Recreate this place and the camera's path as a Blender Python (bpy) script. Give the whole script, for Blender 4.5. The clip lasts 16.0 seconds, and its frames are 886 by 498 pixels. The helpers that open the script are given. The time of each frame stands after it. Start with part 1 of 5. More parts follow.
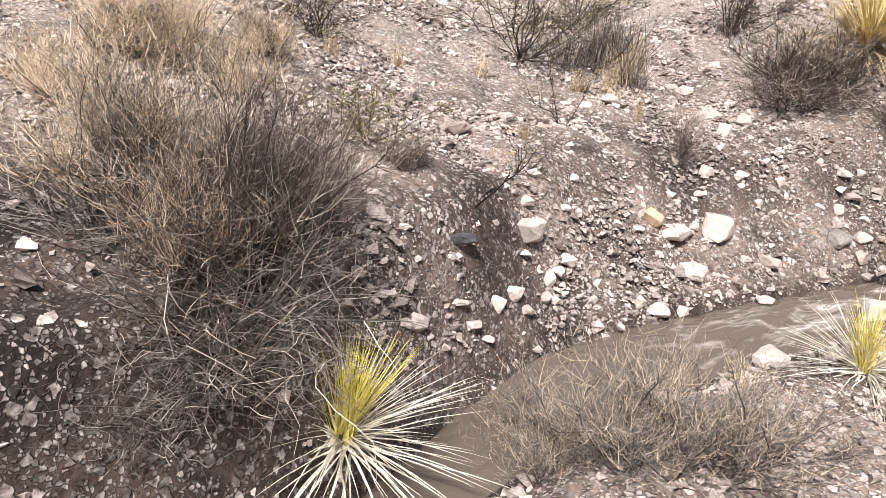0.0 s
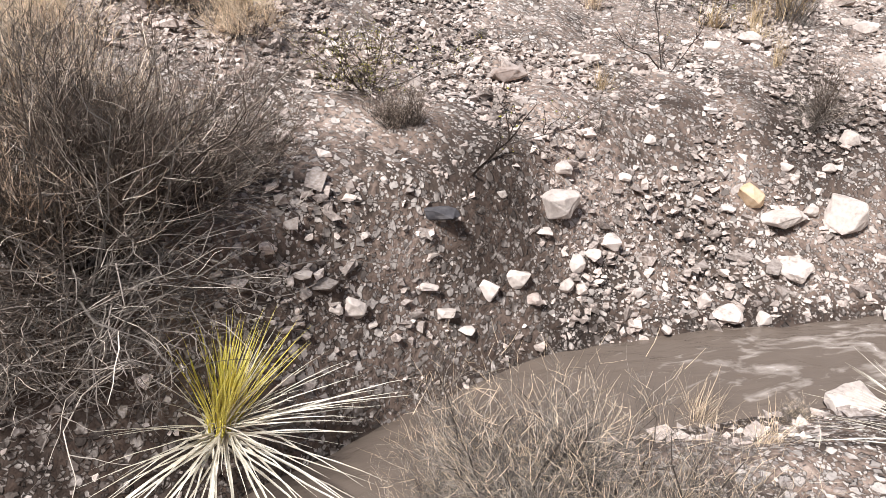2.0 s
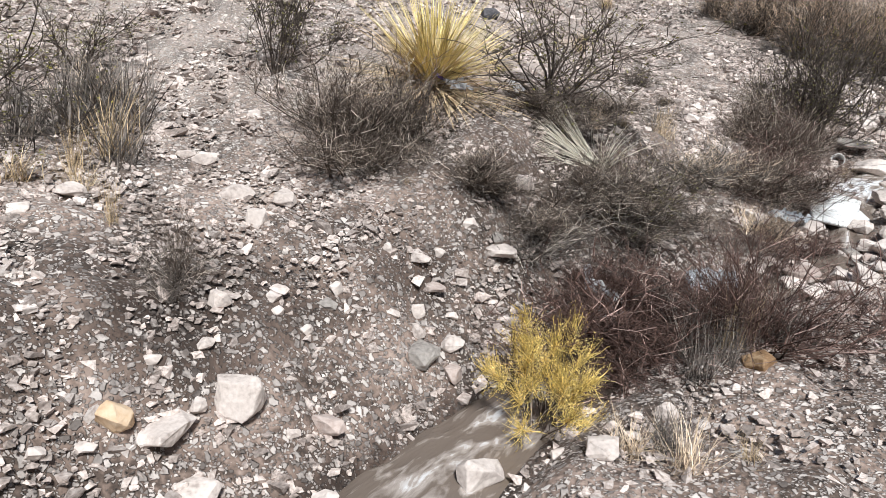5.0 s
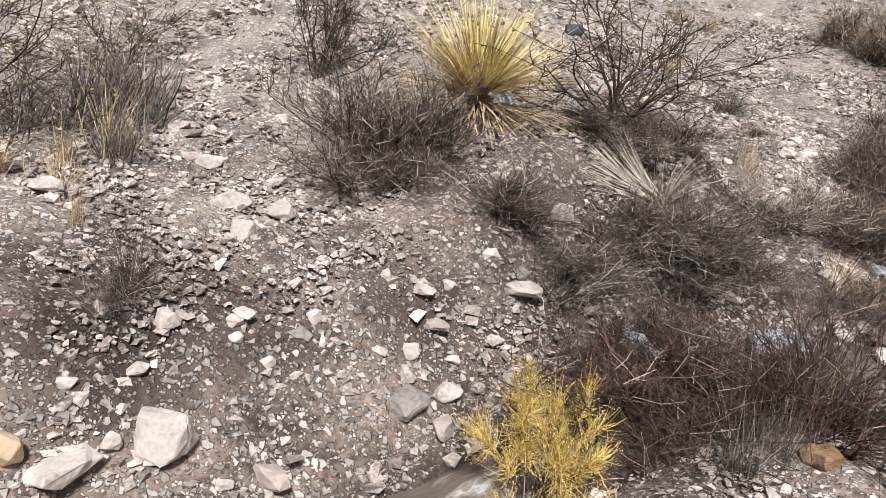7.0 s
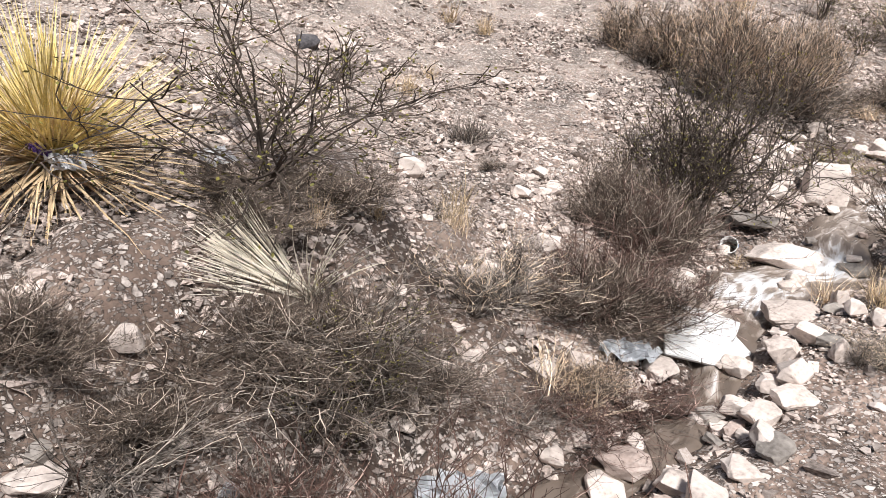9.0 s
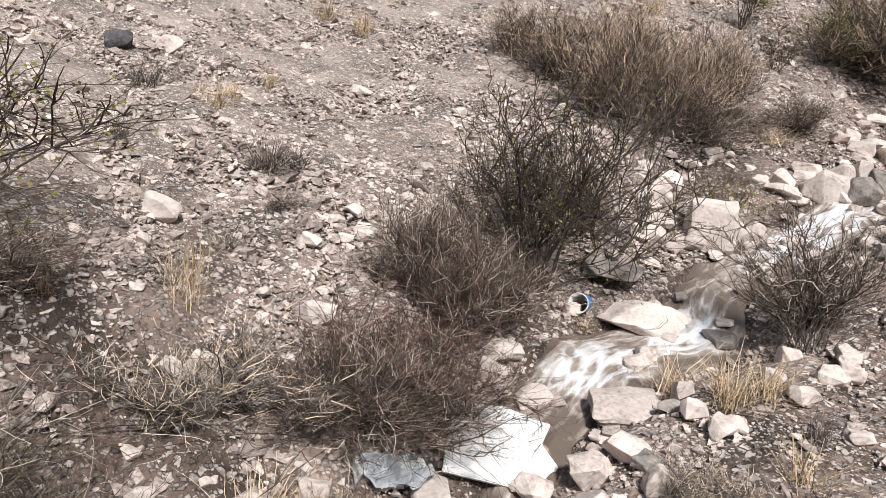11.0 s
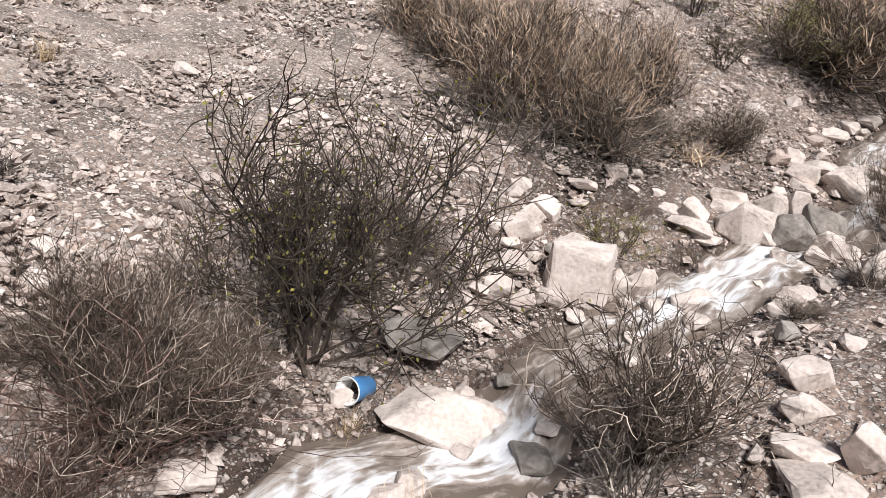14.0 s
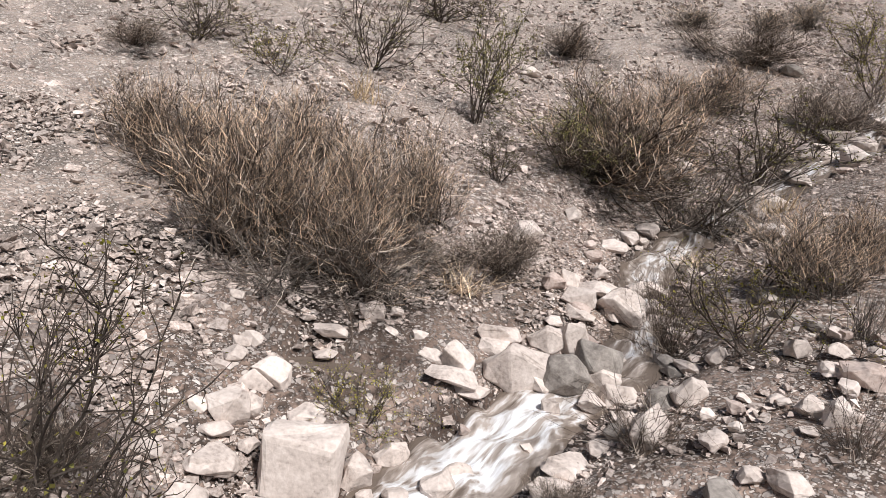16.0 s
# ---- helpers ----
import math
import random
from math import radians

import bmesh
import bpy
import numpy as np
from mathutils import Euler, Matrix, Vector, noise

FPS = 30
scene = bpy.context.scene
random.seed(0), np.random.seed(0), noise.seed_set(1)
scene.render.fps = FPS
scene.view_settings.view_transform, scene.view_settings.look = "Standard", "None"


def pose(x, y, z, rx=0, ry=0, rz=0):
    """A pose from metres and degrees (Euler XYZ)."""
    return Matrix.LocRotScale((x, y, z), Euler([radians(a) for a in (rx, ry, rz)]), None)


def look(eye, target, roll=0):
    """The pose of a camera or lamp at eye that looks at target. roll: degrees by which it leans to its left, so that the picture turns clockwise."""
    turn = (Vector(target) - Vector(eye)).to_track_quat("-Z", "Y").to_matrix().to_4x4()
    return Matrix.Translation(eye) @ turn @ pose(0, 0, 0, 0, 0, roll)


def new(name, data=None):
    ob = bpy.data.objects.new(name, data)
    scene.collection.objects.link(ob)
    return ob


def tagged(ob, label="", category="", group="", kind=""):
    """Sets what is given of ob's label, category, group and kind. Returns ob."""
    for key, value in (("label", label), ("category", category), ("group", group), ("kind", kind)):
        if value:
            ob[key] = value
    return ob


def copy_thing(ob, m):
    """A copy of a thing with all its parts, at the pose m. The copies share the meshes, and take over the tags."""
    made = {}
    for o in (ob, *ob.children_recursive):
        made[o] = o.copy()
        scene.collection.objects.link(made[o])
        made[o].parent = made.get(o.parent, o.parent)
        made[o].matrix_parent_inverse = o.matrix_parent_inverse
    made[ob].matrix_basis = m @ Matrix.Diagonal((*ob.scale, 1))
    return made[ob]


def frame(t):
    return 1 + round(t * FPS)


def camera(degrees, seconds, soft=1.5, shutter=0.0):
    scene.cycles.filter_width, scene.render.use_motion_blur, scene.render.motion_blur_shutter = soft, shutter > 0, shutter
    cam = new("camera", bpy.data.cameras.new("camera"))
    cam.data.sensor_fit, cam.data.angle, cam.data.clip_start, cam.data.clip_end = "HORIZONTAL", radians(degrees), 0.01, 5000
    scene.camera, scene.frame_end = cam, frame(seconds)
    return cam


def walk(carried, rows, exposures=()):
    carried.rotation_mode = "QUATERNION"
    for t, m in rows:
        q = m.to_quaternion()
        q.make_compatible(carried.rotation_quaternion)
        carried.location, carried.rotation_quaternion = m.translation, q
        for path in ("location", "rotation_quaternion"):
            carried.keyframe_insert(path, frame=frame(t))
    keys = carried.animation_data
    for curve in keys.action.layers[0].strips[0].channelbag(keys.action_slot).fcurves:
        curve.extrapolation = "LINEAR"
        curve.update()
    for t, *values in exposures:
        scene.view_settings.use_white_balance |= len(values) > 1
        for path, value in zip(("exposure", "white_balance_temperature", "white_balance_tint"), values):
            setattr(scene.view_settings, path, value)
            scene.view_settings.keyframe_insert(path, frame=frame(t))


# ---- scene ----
import itertools

cam = camera(62.9, 16.0, 0.75)
# seconds, eye, a point looked at, roll
PATH = [
    (0, (0.121, 0.052, 1.513), (0.114, 1.911, 0.775), 4.44),
    (0.5, (0.386, 0.342, 1.513), (0.284, 2.188, 0.752), 6.02),
    (1, (0.482, 0.502, 1.515), (0.126, 2.286, 0.683), 4.59),
    (1.5, (0.744, 0.539, 1.519), (0.201, 2.233, 0.607), 2.48),
    (2, (0.898, 0.623, 1.571), (0.316, 2.278, 0.611), 1.57),
    (2.5, (0.935, 0.886, 1.535), (0.439, 2.559, 0.557), 1.34),
    (3, (0.997, 1.097, 1.526), (0.694, 2.819, 0.554), 0.93),
    (3.5, (1.113, 1.322, 1.490), (1.088, 3.093, 0.560), 1.19),
    (4, (1.135, 1.470, 1.502), (1.462, 3.247, 0.645), 2.57),
    (4.5, (1.141, 1.529, 1.548), (1.764, 3.274, 0.796), 3.49),
    (5, (1.159, 1.559, 1.585), (2.028, 3.246, 0.953), 4.73),
    (5.2, (1.168, 1.566, 1.583), (2.098, 3.237, 0.999), 5.02),
    (7.3, (1.828, 1.862, 1.522), (2.372, 3.684, 0.902), 6.30),
    (7.5, (1.933, 1.907, 1.527), (2.447, 3.731, 0.885), 5.85),
    (8, (2.404, 2.099, 1.616), (2.922, 3.911, 0.946), 4.50),
    (8.5, (2.763, 2.356, 1.654), (3.480, 4.113, 1.022), 4.91),
    (9, (3.084, 2.465, 1.745), (4.003, 4.144, 1.164), 5.29),
    (9.5, (3.455, 2.548, 1.871), (4.489, 4.158, 1.287), 6.35),
    (9.7, (3.558, 2.591, 1.886), (4.615, 4.184, 1.299), 6.45),
    (11.8, (4.581, 2.988, 1.892), (5.523, 4.650, 1.302), 7.55),
    (12, (4.661, 3.052, 1.879), (5.592, 4.720, 1.288), 7.60),
    (12.5, (4.833, 3.210, 1.928), (5.746, 4.883, 1.320), 7.72),
    (13, (5.000, 3.234, 1.883), (5.908, 4.895, 1.238), 7.69),
    (13.5, (5.342, 3.194, 1.941), (6.275, 4.826, 1.260), 8.68),
    (14, (5.559, 3.270, 2.048), (6.559, 4.870, 1.385), 10.34),
    (14.5, (5.847, 3.512, 2.121), (6.932, 5.081, 1.519), 11.45),
    (15, (5.991, 3.567, 2.164), (7.180, 5.091, 1.651), 11.81),
    (15.5, (6.288, 3.565, 2.206), (7.571, 5.038, 1.777), 11.26),
    (16, (6.382, 3.592, 2.285), (7.726, 5.025, 1.910), 10.18),
]
walk(cam, [(t, look(eye, at, lean)) for t, eye, at, lean in PATH], [(0, 0.52, 6400, 9), (2.0, 0.5, 6300, 8), (3.5, 0.3, 6200, 6), (5.0, 0.2, 6050, 4), (7.5, 0.17, 6300, 7), (8.5, 0.4, 6400, 8), (9.5, 0.3, 6450, 9), (12.0, 0.06, 6350, 7), (13.5, 0.04, 6350, 8), (14.5, 0.16, 6400, 9), (16.0, 0.03, 6400, 9)])

# ---- light: a bright, thinly clouded day ----
world = bpy.data.worlds.new("sky")
scene.world = world
world.use_nodes = True
SUN_UP, SUN_ROUND = radians(54), radians(-163)
sky = world.node_tree.nodes.new("ShaderNodeTexSky")
sky.sky_type, sky.sun_disc, sky.sun_elevation, sky.sun_rotation = "NISHITA", False, SUN_UP, SUN_ROUND
sky.dust_density = 3.0
background = world.node_tree.nodes["Background"]
background.inputs["Strength"].default_value = 0.052
world.node_tree.links.new(sky.outputs[0], background.inputs["Color"])
sun = new("sun", bpy.data.lights.new("sun", "SUN"))
sun.data.energy, sun.data.angle, sun.data.color = 5.0, radians(9), (1.0, 0.965, 0.95)
sun.matrix_world = look((0, 0, 20), (-20 * math.sin(SUN_ROUND) / math.tan(SUN_UP), -20 * math.cos(SUN_ROUND) / math.tan(SUN_UP), 0))


# ---- materials ----
def surface(name, colours, scale=8.0, rough=0.85, bump=0.3, fine=60.0, vary=0.0, depth=0.02, island=False, pale=None, share=0.0):
    """A procedural material: colours mixed by coarse and fine noise, with relief. vary: brightness from piece to piece; pale: the colour of a share of bleached pieces."""
    m = bpy.data.materials.new(name)
    m.use_nodes = True
    nodes, links = m.node_tree.nodes, m.node_tree.links
    shader = nodes["Principled BSDF"]
    shader.inputs["Roughness"].default_value = rough
    shader.inputs["Specular IOR Level"].default_value = 0.3
    where = nodes.new("ShaderNodeNewGeometry")
    coarse, grain = nodes.new("ShaderNodeTexNoise"), nodes.new("ShaderNodeTexNoise")
    for tex, size, detail in ((coarse, scale, 6.0), (grain, fine, 4.0)):
        tex.inputs["Scale"].default_value, tex.inputs["Detail"].default_value = size, detail
        links.new(where.outputs["Position"], tex.inputs["Vector"])
    both = nodes.new("ShaderNodeMath")
    both.operation = "MULTIPLY_ADD"
    both.inputs[1].default_value = 0.45
    links.new(grain.outputs["Fac"], both.inputs[0])
    half = nodes.new("ShaderNodeMath")
    half.operation = "MULTIPLY"
    half.inputs[1].default_value = 0.55
    links.new(coarse.outputs["Fac"], half.inputs[0])
    links.new(half.outputs[0], both.inputs[2])
    ramp = nodes.new("ShaderNodeValToRGB")
    while len(ramp.color_ramp.elements) < len(colours):
        ramp.color_ramp.elements.new(0.5)
    for i, (el, c) in enumerate(zip(ramp.color_ramp.elements, colours)):
        el.position, el.color = 0.34 + 0.32 * i / max(1, len(colours) - 1), (*c, 1)
    links.new(both.outputs[0], ramp.inputs["Fac"])
    colour = ramp.outputs["Color"]
    if pale:
        old = nodes.new("ShaderNodeMath")
        old.operation = "FRACT"
        stir = nodes.new("ShaderNodeMath")
        stir.operation = "MULTIPLY"
        stir.inputs[1].default_value = 7.31
        links.new(where.outputs["Random Per Island"], stir.inputs[0])
        links.new(stir.outputs[0], old.inputs[0])
        bleach = nodes.new("ShaderNodeMath")
        bleach.operation = "LESS_THAN"
        bleach.inputs[1].default_value = share
        links.new(old.outputs[0], bleach.inputs[0])
        weathered = nodes.new("ShaderNodeMix")
        weathered.data_type = "RGBA"
        links.new(bleach.outputs[0], weathered.inputs["Factor"])
        links.new(colour, weathered.inputs["A"])
        weathered.inputs["B"].default_value = (*pale, 1)
        colour = weathered.outputs["Result"]
    if vary:
        pick = where.outputs["Random Per Island"] if island else nodes.new("ShaderNodeObjectInfo").outputs["Random"]
        level = nodes.new("ShaderNodeMapRange")
        level.inputs["To Min"].default_value, level.inputs["To Max"].default_value = 1 - vary, 1 + vary
        links.new(pick, level.inputs["Value"])
        tone = nodes.new("ShaderNodeMix")
        tone.data_type, tone.blend_type = "RGBA", "MULTIPLY"
        tone.inputs["Factor"].default_value = 1.0
        links.new(colour, tone.inputs["A"])
        links.new(level.outputs[0], tone.inputs["B"])
        colour = tone.outputs["Result"]
    links.new(colour, shader.inputs["Base Color"])
    relief = nodes.new("ShaderNodeBump")
    relief.inputs["Strength"].default_value, relief.inputs["Distance"].default_value = bump, depth
    links.new(both.outputs[0], relief.inputs["Height"])
    links.new(relief.outputs[0], shader.inputs["Normal"])
    return m


def ground_material():
    """Stony desert soil: pale grit, pinkish earth, dark blotches of damp and painted shade, crumbs of stone."""
    m = surface("stony_soil", [(0.032, 0.025, 0.021), (0.1, 0.073, 0.059), (0.28, 0.206, 0.168), (0.45, 0.355, 0.297)], 2.6, 0.95, 0.8, 34.0, depth=0.04)
    nodes, links = m.node_tree.nodes, m.node_tree.links
    shader = nodes["Principled BSDF"]
    base = shader.inputs["Base Color"].links[0].from_socket
    where = nodes["Geometry"]
    # two sizes of broken stone lying in the soil: angular cells, some of them stone
    warp = nodes.new("ShaderNodeMix")
    warp.data_type, warp.blend_type = "RGBA", "ADD"
    warp.inputs["Factor"].default_value = 0.02
    links.new(where.outputs["Position"], warp.inputs["A"])
    links.new(nodes["Noise Texture.001"].outputs["Color"], warp.inputs["B"])
    colour, height = base, None
    for size, share in ((82.0, 0.5), (36.0, 0.3)):
        cells, edge_of = nodes.new("ShaderNodeTexVoronoi"), nodes.new("ShaderNodeTexVoronoi")
        edge_of.feature = "DISTANCE_TO_EDGE"
        for tex in (cells, edge_of):
            tex.inputs["Scale"].default_value = size
            links.new(warp.outputs["Result"], tex.inputs["Vector"])
        split = nodes.new("ShaderNodeSeparateColor")
        links.new(cells.outputs["Color"], split.inputs["Color"])
        chosen = nodes.new("ShaderNodeMath")
        chosen.operation = "LESS_THAN"
        chosen.inputs[1].default_value = share
        links.new(split.outputs["Red"], chosen.inputs[0])
        shape = nodes.new("ShaderNodeMapRange")
        shape.inputs["From Min"].default_value, shape.inputs["From Max"].default_value = 0.05, 0.14
        links.new(edge_of.outputs["Distance"], shape.inputs["Value"])
        chips = nodes.new("ShaderNodeMath")
        chips.operation = "MULTIPLY"
        links.new(chosen.outputs[0], chips.inputs[0])
        links.new(shape.outputs[0], chips.inputs[1])
        tone = nodes.new("ShaderNodeValToRGB")
        tone.color_ramp.elements[0].color, tone.color_ramp.elements[1].color = (0.14, 0.117, 0.104, 1), (0.66, 0.585, 0.535, 1)
        links.new(split.outputs["Green"], tone.inputs["Fac"])
        mixed = nodes.new("ShaderNodeMix")
        mixed.data_type = "RGBA"
        links.new(chips.outputs[0], mixed.inputs["Factor"])
        links.new(colour, mixed.inputs["A"])
        links.new(tone.outputs["Color"], mixed.inputs["B"])
        colour = mixed.outputs["Result"]
        if height:
            both = nodes.new("ShaderNodeMath")
            both.operation = "MAXIMUM"
            links.new(height, both.inputs[0])
            links.new(chips.outputs[0], both.inputs[1])
            height = both.outputs[0]
        else:
            height = chips.outputs[0]
    # darkens the soil colour for damp earth and for shade below the bank shrub
    damp_shade = nodes.new("ShaderNodeAttribute")
    damp_shade.attribute_name = "damp_shade"
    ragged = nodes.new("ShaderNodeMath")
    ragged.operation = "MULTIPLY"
    links.new(damp_shade.outputs["Fac"], ragged.inputs[0])
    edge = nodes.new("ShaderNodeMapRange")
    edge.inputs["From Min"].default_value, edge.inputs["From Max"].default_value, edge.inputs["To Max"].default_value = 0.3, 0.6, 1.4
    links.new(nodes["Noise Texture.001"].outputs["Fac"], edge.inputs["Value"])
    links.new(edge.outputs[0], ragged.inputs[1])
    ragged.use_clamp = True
    wet_shade = nodes.new("ShaderNodeMix")
    wet_shade.data_type, wet_shade.blend_type = "RGBA", "MULTIPLY"
    links.new(ragged.outputs[0], wet_shade.inputs["Factor"])
    # the dry hillside above the bank is dusted with pale lime
    dry = nodes.new("ShaderNodeAttribute")
    dry.attribute_name = "dry"
    dusty = nodes.new("ShaderNodeMath")
    dusty.operation = "MULTIPLY"
    links.new(dry.outputs["Fac"], dusty.inputs[0])
    links.new(nodes["Noise Texture"].outputs["Fac"], dusty.inputs[1])
    dust = nodes.new("ShaderNodeMix")
    dust.data_type = "RGBA"
    links.new(dusty.outputs[0], dust.inputs["Factor"])
    links.new(mixed.outputs["Result"], dust.inputs["A"])
    dust.inputs["B"].default_value = (0.6, 0.53, 0.47, 1)
    links.new(dust.outputs["Result"], wet_shade.inputs["A"])
    wet_shade.inputs["B"].default_value = (0.24, 0.22, 0.21, 1)
    links.new(wet_shade.outputs["Result"], shader.inputs["Base Color"])
    lift = nodes.new("ShaderNodeBump")
    lift.inputs["Strength"].default_value, lift.inputs["Distance"].default_value = 0.9, 0.015
    links.new(height, lift.inputs["Height"])
    links.new(nodes["Bump"].outputs[0], lift.inputs["Normal"])
    links.new(lift.outputs[0], shader.inputs["Normal"])
    return m


def water_material():
    """Silty brown water with white froth where the mesh says it runs rough."""
    m = bpy.data.materials.new("silty_water")
    m.use_nodes = True
    nodes, links = m.node_tree.nodes, m.node_tree.links
    shader = nodes["Principled BSDF"]
    shader.inputs["Roughness"].default_value = 0.12
    rough = nodes.new("ShaderNodeAttribute")
    rough.attribute_name = "froth"
    flow = nodes.new("ShaderNodeAttribute")
    flow.attribute_name = "flow"
    streak, drops = nodes.new("ShaderNodeTexNoise"), nodes.new("ShaderNodeTexNoise")
    for tex, size, detail in ((streak, 3.6, 8.0), (drops, 12.0, 7.0)):
        tex.inputs["Scale"].default_value, tex.inputs["Detail"].default_value, tex.inputs["Distortion"].default_value = size, detail, 0.8
        links.new(flow.outputs["Vector"], tex.inputs["Vector"])
    total = nodes.new("ShaderNodeMath")
    total.operation = "MULTIPLY_ADD"
    total.inputs[1].default_value = 0.5
    links.new(drops.outputs["Fac"], total.inputs[0])
    # froth gathers in thin winding lines
    ridge = nodes.new("ShaderNodeMapRange")
    off = nodes.new("ShaderNodeMath")
    off.operation = "SUBTRACT"
    off.inputs[1].default_value = 0.5
    links.new(streak.outputs["Fac"], off.inputs[0])
    size_of = nodes.new("ShaderNodeMath")
    size_of.operation = "ABSOLUTE"
    links.new(off.outputs[0], size_of.inputs[0])
    ridge.inputs["From Min"].default_value, ridge.inputs["From Max"].default_value = 0.0, 0.13
    ridge.inputs["To Min"].default_value, ridge.inputs["To Max"].default_value = 0.6, 0.41
    links.new(size_of.outputs[0], ridge.inputs["Value"])
    links.new(ridge.outputs[0], total.inputs[2])
    sum_up = nodes.new("ShaderNodeMath")
    links.new(total.outputs[0], sum_up.inputs[0])
    links.new(rough.outputs["Fac"], sum_up.inputs[1])
    white = nodes.new("ShaderNodeMapRange")
    white.inputs["From Min"].default_value, white.inputs["From Max"].default_value = 0.93, 1.27
    links.new(sum_up.outputs[0], white.inputs["Value"])
    milk = nodes.new("ShaderNodeValToRGB")
    milk.color_ramp.elements.new(0.4)
    for el, at, c in zip(milk.color_ramp.elements, (0.0, 0.4, 0.85), ((0.15, 0.118, 0.096, 1), (0.36, 0.31, 0.275, 1), (0.8, 0.81, 0.83, 1))):
        el.position, el.color = at, c
    links.new(white.outputs[0], milk.inputs["Fac"])
    links.new(milk.outputs["Color"], shader.inputs["Base Color"])
    gloss = nodes.new("ShaderNodeMapRange")
    gloss.inputs["To Min"].default_value, gloss.inputs["To Max"].default_value = 0.1, 0.5
    links.new(white.outputs[0], gloss.inputs["Value"])
    links.new(gloss.outputs[0], shader.inputs["Roughness"])
    relief = nodes.new("ShaderNodeBump")
    relief.inputs["Strength"].default_value, relief.inputs["Distance"].default_value = 0.5, 0.03
    links.new(total.outputs[0], relief.inputs["Height"])
    links.new(relief.outputs[0], shader.inputs["Normal"])
    return m


SOIL, WATER = ground_material(), water_material()


# ---- the lie of the land ----
# the creek from its lower end upward: x and y of the middle line, level of the water, half its width
CREEK = np.array([(-60, -30, -4.5, 0.4), (-9, -4.0, -0.5, 0.25), (-2.95, -0.5, -0.12, 0.25), (-0.9, 0.55, -0.02, 0.2), (-0.35, 1.12, 0.0, 0.19),
                  (0.0, 1.62, 0.01, 0.18), (0.25, 2.05, 0.01, 0.19), (0.72, 2.6, 0.01, 0.24), (1.4, 3.04, 0.0, 0.25), (2.15, 3.46, -0.01, 0.25), (2.69, 3.77, 0.0, 0.21), (3.54, 4.02, 0.11, 0.17),
                  (4.64, 4.12, 0.24, 0.12), (5.39, 4.28, 0.34, 0.1), (5.79, 4.62, 0.49, 0.16), (6.39, 4.94, 0.58, 0.27), (6.95, 4.9, 0.62, 0.27),
                  (7.29, 5.15, 0.73, 0.2), (7.84, 5.28, 0.83, 0.24), (8.45, 5.42, 0.9, 0.27), (9.04, 5.5, 1.05, 0.22), (9.7, 5.5, 1.2, 0.18),
                  (10.2, 5.85, 1.33, 0.2), (10.75, 6.2, 1.46, 0.2), (11.64, 6.4, 1.68, 0.2), (13.04, 6.6, 2.0, 0.22), (15.04, 6.6, 2.7, 0.3), (20, 7.4, 4.8, 0.3), (30, 8.0, 10, 0.3), (120, 12, 60, 0.5)])
ALONG = np.arange(-60, 120, 0.02)
KERNEL = np.hanning(27) / np.hanning(27).sum()
LINE, LEVEL, HALF = [np.convolve(np.pad(np.interp(ALONG, CREEK[:, 0], CREEK[:, i]), 13, mode="edge"), KERNEL, "valid") for i in (1, 2, 3)]
DRIFT = np.gradient(np.convolve(np.pad(LINE, 80, mode="edge"), np.hanning(161) / np.hanning(161).sum(), "valid"), 0.02)


def ease(a, b, v):
    u = np.clip((v - a) / (b - a), 0.0, 1.0)
    return u * u * (3 - 2 * u)


def across(x, y):
    """Signed distance from the middle line (plus: far bank), the level, the half width, and the place along it."""
    lean = np.interp(x, ALONG, DRIFT)
    d = (y - np.interp(x, ALONG, LINE)) / np.sqrt(1 + lean * lean)
    s = x + d * lean / np.sqrt(1 + lean * lean) * np.exp(-np.abs(d) / 6)
    return d, np.interp(s, ALONG, LEVEL), np.interp(s, ALONG, HALF), s


POOL = (8.28, 6.12, 1.035, 0.36, 0.13, radians(-43))


def pool_reach(x, y):
    """How far a place lies from the middle of the still side pool: 1 at its rim."""
    dx, dy, c, q = x - POOL[0], y - POOL[1], math.cos(POOL[5]), math.sin(POOL[5])
    return np.sqrt(((dx * c + dy * q) / POOL[3]) ** 2 + ((dy * c - dx * q) / POOL[4]) ** 2)


